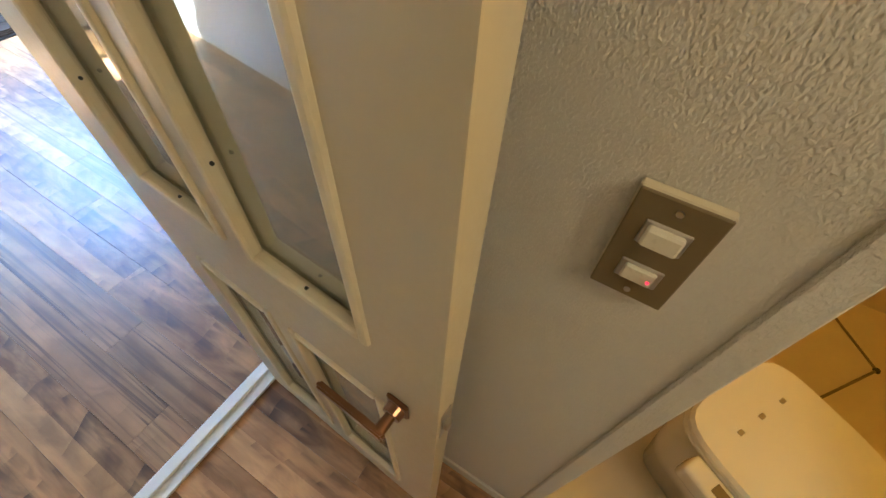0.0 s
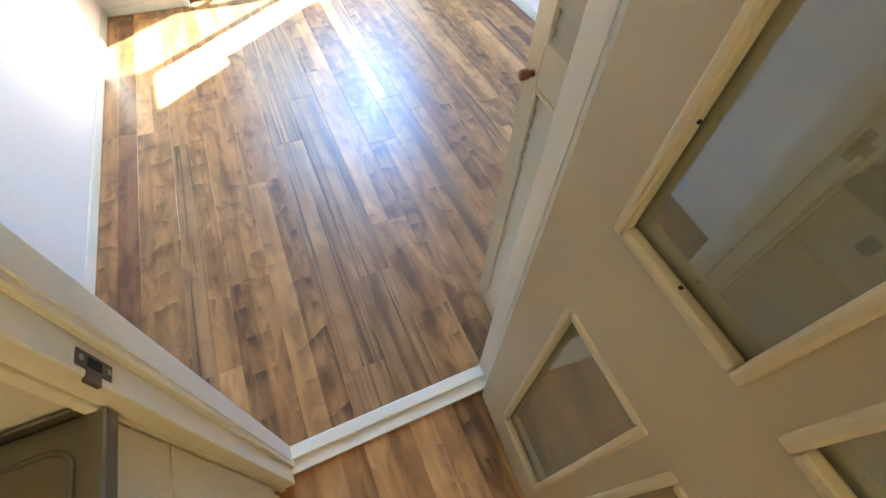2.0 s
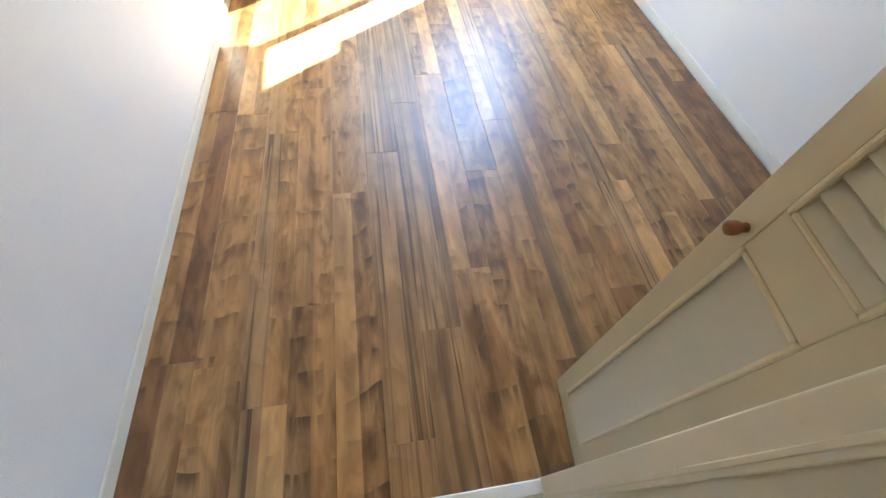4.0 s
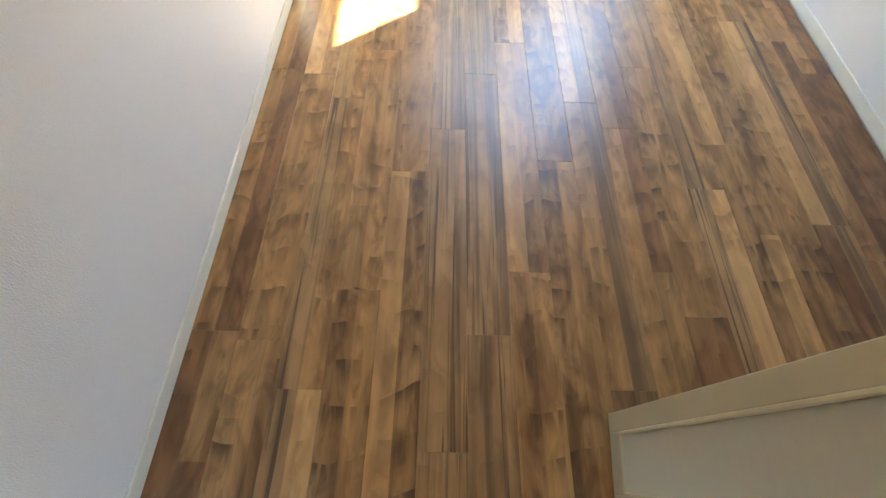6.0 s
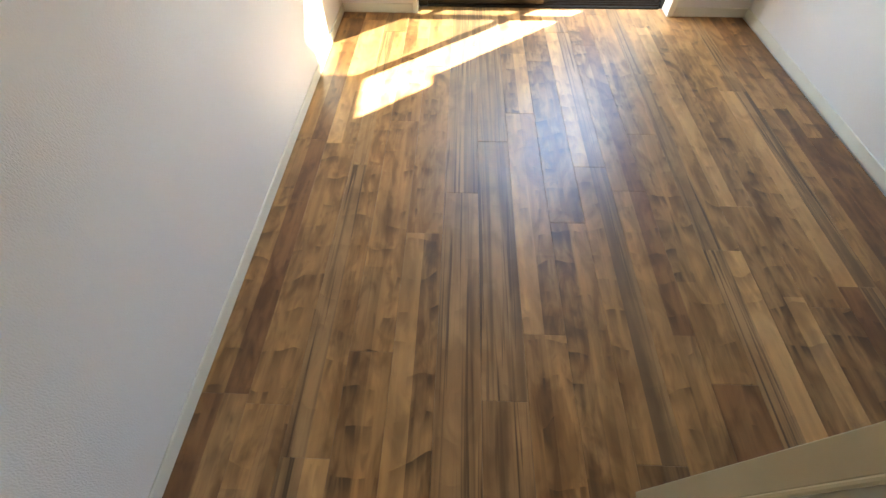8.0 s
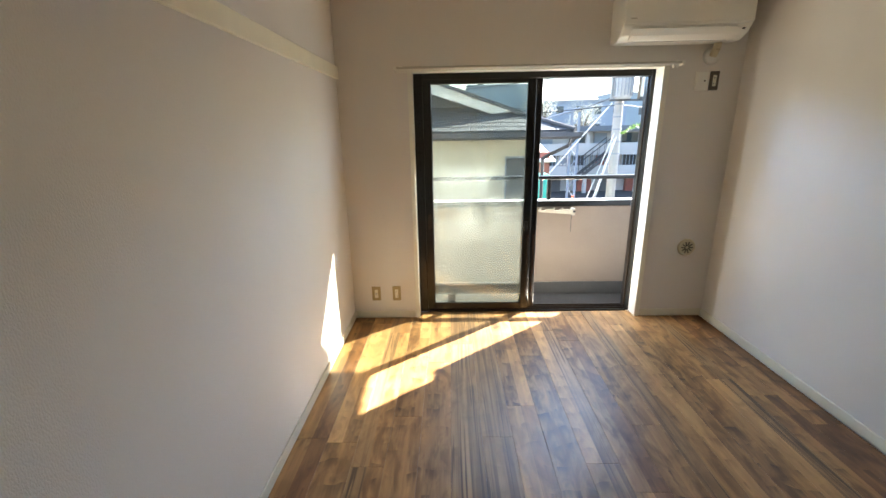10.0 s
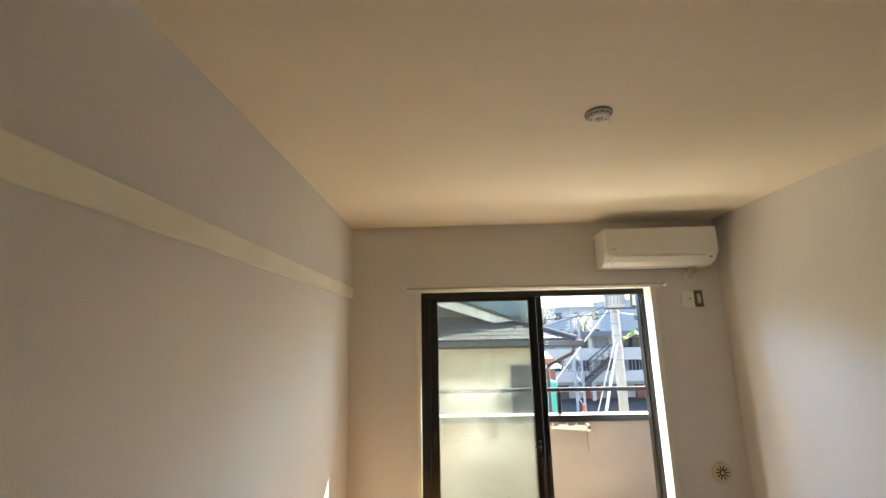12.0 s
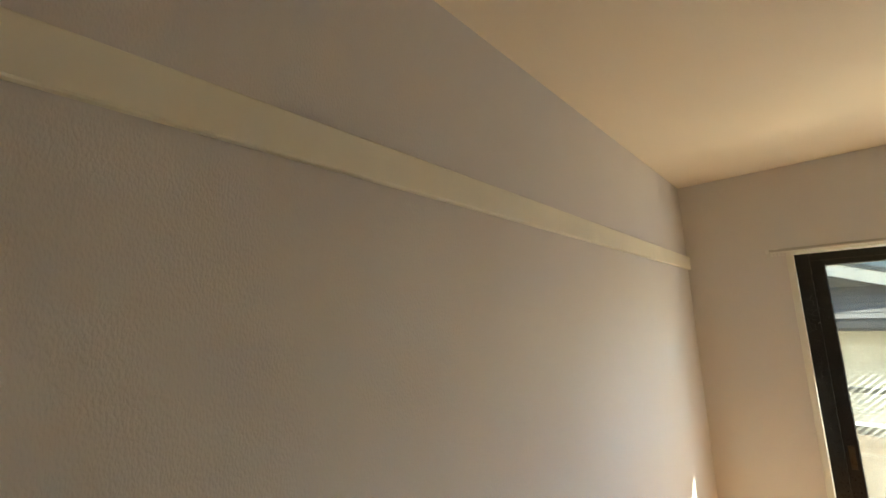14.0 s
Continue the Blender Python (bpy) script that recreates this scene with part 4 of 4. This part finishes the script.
    part("gable_roof", prism([(gx, gz), (-5.4, zz(2.25)), (-5.4, zz(2.25) - 0.07), (gx, gz - 0.07)], 5.15, 10.0, "y"), OUT["dark_roof"], h)
    part("bargeboard", prism([(gx, gz - 0.072), (1.98, zz(1.98) - 0.072), (1.60, zz(1.60) - 0.24), (gx, gz - 0.32)], 5.19, 5.23, "y"), OUT["soffit"], h, "white bargeboard")
    part("gable_wall", prism([(-5.0, 1.4), (1.9, 1.4), (1.9, zz(1.9) - 0.08), (gx, gz - 0.09), (-5.0, zz(1.9) - 0.08)], 5.66, 9.5, "y"), OUT["slate"], h)


neighbour_house()


# ---------- across the street ----------
def apartment_block():
    y, x0, x1 = 26.0, 2.0, 24.0
    a = thing("apartment_building", "grey two-storey apartment building with open walkways", "building", (0, 0, 0))
    part("wall", box(x0, x1, y + 1.3, y + 8, GZ, 1.3), OUT["pale"], a)
    rf = part("roof", prism([(y - 0.3, 1.15), (y - 0.3, 1.50), (y + 9, 1.45), (y + 9, 1.15)], x0 - 0.4, x1 + 0.4, "x"), OUT["far_roof"], a)
    part("walkway", box(x0, x1, y, y + 1.32, -0.42, -0.17), OUT["pale"], a)
    part("parapet_band", box(x0, x1, y - 0.05, y + 0.02, -0.17, 0.36), OUT["pale"], a)
    part("walkway", box(x0, x1, y + 0.3, y + 1.32, -2.05, -1.85), OUT["grey"], a)
    part("parapet_band", box(x0, x1, y + 0.1, y + 0.18, -1.85, -1.13), OUT["pale"], a)
    rl = part("railing", box(x0, x1, y + 0.06, y + 0.10, -0.24, -0.17), OUT["grey"], a)
    bar = mesh_of("baluster", box(-0.02, 0.02, -0.02, 0.02, -1.12, -0.22), OUT["blue_grey"])
    for i in range(90):
        b = new("baluster", bar)
        b.parent = rl
        b.location = (x0 + 0.1 + i * 0.24, y + 0.14, 0)
    for i, x in enumerate((4.0, 7.2, 9.4, 11.0, 12.9, 14.6, 17.0, 19.5)):
        w = part("door" if i % 2 else "window", box(x, x + (0.85 if i % 2 else 1.2), y + 1.24, y + 1.32, (-0.40 if i % 2 else 0.35), 1.0), OUT["blue_grey" if i % 2 else "pane"], a)
        part("frame", box(x - 0.06, x, y + 1.22, y + 1.32, (-0.40 if i % 2 else 0.30), 1.06), OUT["grey"], w)
        part("door", box(x + 0.2, x + 1.1, y + 1.24, y + 1.32, -1.84, -0.5), OUT["red" if i % 3 == 0 else "dark_roof"], a)
        part("door", box(x + 0.5, x + 1.5, y + 0.9, y + 1.34, GZ, -2.1), OUT["dark_roof" if i % 2 else "red"], a)
    for x in (x0, 6.2, 10.2, 13.8, 18.0):
        part("column", box(x - 0.12, x + 0.12, y + 0.15, y + 0.4, GZ, 1.2), OUT["pale"], a)
    for x in (8.3, 14.9):
        c = part("outdoor_unit", box(x, x + 0.85, y + 0.35, y + 0.7, -1.12, -0.50, 0.02), OUT["soffit"], a, "white outdoor air conditioning unit")
        part("fan_grille", cyl((x + 0.33, y + 0.34, -0.81), (x + 0.33, y + 0.352, -0.81), 0.24, None, 20), OUT["grey"], c)
    # outside stair
    for s in (-0.05, 0.9):
        part("stair_string", prism([(9.1, -1.9), (9.25, -2.05), (11.3, -0.35), (11.3, -0.12)], y - 1.2 + s, y - 1.15 + s, "y"), OUT["dark_roof"], a, "black steel stair")
        part("stair_rail", tube([(9.1, y - 1.2 + s, -1.0), (11.3, y - 1.2 + s, 0.75)], 0.035, 6), OUT["dark_roof"], a)
        for i in range(6):
            f = i / 5
            part("stair_post", tube([(9.1 + 2.2 * f, y - 1.2 + s, -1.9 + 1.75 * f), (9.1 + 2.2 * f, y - 1.2 + s, -1.0 + 1.75 * f)], 0.02, 5), OUT["dark_roof"], a)
    for i in range(10):
        part("stair_tread", box(9.2 + i * 0.22, 9.43 + i * 0.22, y - 1.2, y - 0.28, -1.88 + i * 0.175, -1.85 + i * 0.175), OUT["dark_roof"], a)


apartment_block()


def utility_pole():
    x, y = 6.42, 11.5
    p = thing("utility_pole", "concrete utility pole with transformer and crossarms", "utility pole", (x, y, GZ))
    part("shaft", cyl((0, 0, 0), (0, 0, 8.4), 0.165, 0.13, 18), OUT["pole"], p, "", True)
    for z in (3.6, 4.0, 4.4, 4.8, 5.2):
        part("band", cyl((0, 0, z), (0, 0, z + 0.05), 0.168, 0.168, 18), OUT["grey"], p)
    tr = part("transformer", lathe([(0.24, 5.36), (0.30, 5.44), (0.31, 6.4), (0.28, 6.5), (0.10, 6.55)], 22, Matrix.Translation((-0.06, -0.36, 0))), OUT["pale"], p, "grey drum transformer", True)
    for i in range(10):
        a = math.pi * (1 + i / 9)
        part("fin", box(-0.06 + 0.31 * math.cos(a) - 0.008, -0.06 + 0.31 * math.cos(a) + 0.008, -0.36 + 0.32 * math.sin(a) - 0.02, -0.36 + 0.32 * math.sin(a) + 0.02, 5.46, 6.35), OUT["grey"], tr)
    for xx in (-0.42, 0.46, 0.98):
        part("frame_post", box(xx - 0.03, xx + 0.03, -0.42, -0.36, 5.30, 6.7), OUT["bark"] if xx > 0 else OUT["pole"], p)
    for z in (5.30, 6.66):
        part("crossarm", box(-0.46, 1.02, -0.43, -0.35, z, z + 0.06), OUT["dark_roof"], p, "dark steel crossarm")
    part("switch_box", box(0.52, 0.92, -0.46, -0.2, 5.42, 6.4, 0.02), OUT["soffit"], p)
    for k in range(4):
        part("clamp", box(0.5 + k * 0.12, 0.56 + k * 0.12, -0.5, -0.4, 5.30, 5.42 + 0.03 * (k % 2)), OUT["dark_roof"], p)
    part("guy_guard", cyl((-0.05, -0.1, 4.15), (-1.25, -0.9, 1.0), 0.022, None, 8), OUT["guard"], p, "white plastic guy wire guard")
    part("guy_guard", cyl((0.0, -0.12, 4.25), (-1.05, -0.8, 1.3), 0.014, None, 8), OUT["guard"], p)
    part("guy_guard", cyl((-0.1, -0.1, 4.3), (-1.6, -0.7, 0.6), 0.014, None, 8), OUT["guard"], p)


utility_pole()


def lattice_mast():
    x, y = 6.9, 18.0
    m = thing("steel_mast", "pale blue steel mast with stays", "mast", (x, y, GZ))
    for dx in (-0.18, 0.18):
        part("leg", box(dx - 0.05, dx + 0.05, -0.05, 0.05, 0, 5.2), OUT["blue_grey"], m)
    for i in range(9):
        s = -1 if i % 2 else 1
        part("brace", tube([(-0.18 * s, 0, 0.5 + i * 0.5), (0.18 * s, 0, 1.0 + i * 0.5)], 0.025, 5), OUT["blue_grey"], m)
    part("stay", cyl((1.7, 0, 5.6), (-2.2, -0.4, 1.2), 0.035, None, 6), OUT["guard"], m)
    part("arm", tube([(-2.1, 0, 4.7), (0.2, 0, 5.4)], 0.05, 6), OUT["blue_grey"], m)


lattice_mast()
cables = thing("overhead_cable", "thin black overhead cables between the poles", "cable", (0, 0, 0))
for (a, b, sag) in (((-14, 17, 2.2), (6.42, 11.3, 3.5), 0.35), ((-14, 19, 2.9), (6.42, 11.3, 3.25), 0.4), ((6.42, 11.4, 3.4), (24, 15, 3.2), 0.4),
                    ((6.42, 11.4, 2.15), (24, 17, 2.0), 0.4), ((-12, 22, 1.8), (6.42, 11.4, 2.15), 0.3), ((6.42, 11.4, 2.5), (10, 40, 2.6), 0.3)):
    pts = [Vector(a).lerp(Vector(b), i / 12) - Vector((0, 0, sag * 4 * (i / 12) * (1 - i / 12))) for i in range(13)]
    part("cable", tube(pts, 0.014, 5), OUT["cable"], cables)
ob = thing("cable_sleeve", "pale plastic sleeve clipped on a cable", "cable sleeve", (5.0, 11.72, 3.28))
part("sleeve", cyl((-0.6, 0.1, -0.16), (0.55, 0, 0.05), 0.05, None, 8), OUT["pale"], ob)


def shed():
    s = thing("shed", "red-brown clad shed with a white lean-to roof", "shed", (0, 0, 0))
    part("wall", box(3.4, 4.35, 12.0, 14.5, GZ, 0.62), OUT["red"], s)
    part("roof", prism([(11.7, 0.30), (11.7, 0.36), (14.6, 0.85), (14.6, 0.78)], 3.1, 4.5, "x"), OUT["soffit"], s)
    part("door", box(4.36, 4.40, 12.4, 13.3, GZ, -0.2), OUT["dark_roof"], s)
    c = thing("covered_stack", "teal sheet draped over a stack", "tarpaulin", (3.85, 11.0, 0))
    tp = box(-0.22, 0.24, -0.3, 0.3, -2.0, -0.02, 0.06, None, 2)
    part("sheet", tp, OUT["teal"], c)
    part("stack", box(-0.2, 0.22, -0.28, 0.28, GZ, -1.99), OUT["grey"], c)
    q = thing("barrier_post", "orange plastic barrier post", "barrier", (5.55, 13.0, GZ))
    part("post", cyl((0, 0, 0), (0, 0, 1.95), 0.07, 0.05, 12), OUT["orange"], q)
    part("base", cyl((0, 0, 0), (0, 0, 0.08), 0.2, 0.18, 14), OUT["orange"], q)


shed()


def leafy(name, label, at, height, spread, count, leafmat, size, trunk=0.12):
    t = thing(name, label, "tree", at, "bare trees")
    rnd = random.Random(hash(label) % 1 + 7 + int(height * 10))
    bm = cyl((0, 0, 0), (0.1, 0, height * 0.55), trunk, trunk * 0.6, 10)
    tips = []
    for i in range(14):
        a, e = rnd.uniform(0, 6.28), rnd.uniform(0.3, 1.0)
        base = Vector((0.1, 0, height * rnd.uniform(0.3, 0.55)))
        tip = Vector((math.cos(a) * spread * rnd.uniform(0.4, 0.9), math.sin(a) * spread * 0.7, height * (0.5 + 0.48 * e)))
        mid = base.lerp(tip, 0.5) + Vector((0, 0, 0.1 * height))
        cyl(base, mid, trunk * 0.4, trunk * 0.25, 6, bm)
        cyl(mid, tip, trunk * 0.25, trunk * 0.06, 6, bm)
        tips += [mid, tip, mid.lerp(tip, 0.5)]
    part("trunk", bm, OUT["bark"], t)
    crown = bmesh.new()
    for i in range(count):
        c = rnd.choice(tips) + Vector((rnd.gauss(0, spread * 0.2), rnd.gauss(0, spread * 0.2), rnd.gauss(0, spread * 0.16)))
        d = Vector((rnd.gauss(0, 1), rnd.gauss(0, 1), rnd.gauss(0, 1))).normalized()
        u = d.orthogonal().normalized() * size * rnd.uniform(0.5, 1.1)
        w = d * size * rnd.uniform(0.8, 1.6)
        vs = [crown.verts.new(c + p) for p in (-w, u * 0.5, w, -u * 0.5)]
        crown.faces.new(vs)
    part("crown", crown, leafmat, t)


leafy("tree", "pale bare winter tree beyond the roofs", (11.5, 48.0, GZ), 9.4, 2.2, 2200, OUT["twig"], 0.10, 0.25)
leafy("tree", "pale bare winter tree further along the street", (17.5, 52.0, GZ), 7.6, 2.2, 1600, OUT["twig"], 0.10, 0.25)


def vine():
    """A thin arching stem with small leaves, caught on the pole."""
    v = thing("vine", "bright green vine trailing off the utility pole", "plant", (6.56, 11.36, 1.18))
    rnd = random.Random(5)
    line = [(0.72 * k / 12, 0.02 * math.sin(k), 0.07 + 0.27 * math.sin(0.5 * math.pi * k / 12)) for k in range(13)]
    part("stem", tube(line, 0.012, 6), OUT["leaf"], v)
    bm = bmesh.new()
    for p in line * 7:
        c = Vector(p) + Vector((rnd.gauss(0, 0.03), rnd.gauss(0, 0.03), rnd.gauss(0, 0.022 + 0.02 * p[0])))
        d = Vector((rnd.gauss(0, 1), rnd.gauss(0, 1), rnd.gauss(0, 1))).normalized()
        u, w = d.orthogonal().normalized() * 0.028, d * 0.05
        bm.faces.new([bm.verts.new(c + q) for q in (-w, u, w, -u)])
    part("leaves", bm, OUT["leaf"], v)


vine()
for i, (x, y, w, hh) in enumerate(((-6, 60, 12, 8.5), (9.2, 66, 11, 10.7), (20, 62, 14, 8.0), (36, 70, 16, 9.5), (-24, 72, 16, 9.0))):
    b = thing("apartment_building", "distant pale apartment block", "building", (x, y, GZ), "distant apartment blocks")
    # distance haze is put into these bluish wall colours
    part("wall", box(-w / 2, w / 2, 0, 8, 0, hh), OUT["hazy_wall" if i % 2 else "blue_grey"], b)
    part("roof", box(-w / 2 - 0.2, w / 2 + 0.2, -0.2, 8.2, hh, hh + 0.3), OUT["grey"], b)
    for r in range(3):
        for c in range(5):
            xx = -w / 2 + (c + 0.5) * w / 5
            part("window", box(xx - 0.5, xx + 0.5, -0.05, 0.02, 1.0 + r * 2.6, 2.2 + r * 2.6), OUT["pane"], b)

# ---------- floor boards ----------
BOARD, FIRST, LENGTH = 0.1557, 0.012, 1.305
JOINTS = (-2.700, -1.425, -1.580, -1.232, -1.997, -1.753, -1.387, -2.450, -1.918, -1.560, -1.717, -1.303, -2.044, -1.795, -2.30, -2.204, -2.36, -1.30)
# tones of the two printed strips of each row: past the joint at -0.7 to -2, next to it, and by the door
TONES = ("KR KR RR", "LT TT KK", "DT DT DL", "KT KT KT", "TT TK LK", "DD DD DD", "DD DD DD", "KT LK KT", "KK KK KT",
         "LD TD KD", "KR TR TR", "KT KT RR", "DT DT DL", "LK KT KT", "KT KT KK", "TD LD RD", "TR TR TK", "KR RR RR")


def board_mesh(w, ln, slots, splits):
    """Two printed strips side by side, each of one or two staves, with eased edges; origin at the near corner on the floor's face."""
    bm = bmesh.new()
    e, t = 0.0012, 0.012
    ys = sorted({0.0, e, ln - e, ln, *[y for y, _, _ in splits if e < y < ln - e]})
    xs = (0.0, e, w / 2, w - e, w)
    grid = [[bm.verts.new((x, y, -0.0009 if x in (0.0, w) or y in (0.0, ln) else 0.0)) for x in xs] for y in ys]
    for j in range(len(ys) - 1):
        for i in range(4):
            f = bm.faces.new((grid[j][i], grid[j][i + 1], grid[j + 1][i + 1], grid[j + 1][i]))
            side = 0 if i < 2 else 1
            f.material_index = side
            for y, s, up in splits:
                if s == side and (ys[j] >= y - 1e-6) == up:
                    f.material_index = 2
    low = [bm.verts.new((x, y, -t)) for x, y in ((0, 0), (w, 0), (w, ln), (0, ln))]
    edge = [grid[0], [r[4] for r in grid], grid[-1][::-1], [r[0] for r in grid[::-1]]]
    for k in range(4):
        bm.faces.new([*edge[k][::-1], low[k], low[(k + 1) % 4]])
    third = {"T": "L", "L": "T", "K": "T", "D": "T", "R": "K"}[slots[splits[0][1]]] if splits else "T"
    return mesh_of("board", bm, M[slots[0]], M[slots[1]], M[third])


def boards(floor, y_lo, y_hi, x_lo, x_hi, plain=()):
    rnd = random.Random(31)
    for k in range(18):
        a, b = max(FIRST + BOARD * k, x_lo) if k else x_lo, min(FIRST + BOARD * (k + 1), x_hi)
        if b - a < 0.02:
            continue
        y = JOINTS[k]
        while y > y_lo:
            y -= LENGTH
        while y < y_hi:
            y0, y1 = max(y, y_lo), min(y + LENGTH, y_hi)
            if y1 - y0 > 0.02:
                mid = (y0 + y1) / 2
                tones = TONES[k].split()[0 if mid > -1.35 else 1 if mid > -2.5 else 2]
                if plain:
                    tones = plain[(k + int(-y0 * 2)) % len(plain)]
                cut = [(rnd.uniform(0.25, 0.75) * (y1 - y0), rnd.randrange(2), rnd.random() < 0.5)] if "D" not in tones and rnd.random() < 0.6 else []
                ob = new("board", board_mesh(b - a - 0.0005, y1 - y0 - 0.0005, tones, cut))
                ob.parent = floor
                ob.location = (a, y0, 0)
            y += LENGTH


floor_room = thing("floor_room", "walnut-look laminate plank floor, sunlit", "floor", (0, 0, 0), "", "structure")
boards(floor_room, -3.272, 0.095, 0.0, W)
floor_hall = thing("floor_hall", "walnut-look laminate plank floor of the hall", "floor", (0, 0, 0), "", "structure")
boards(floor_hall, HALL_Y, -3.274, 0.0, HALL_X + 0.03, ("TK LT KT LK TT KT".split()))
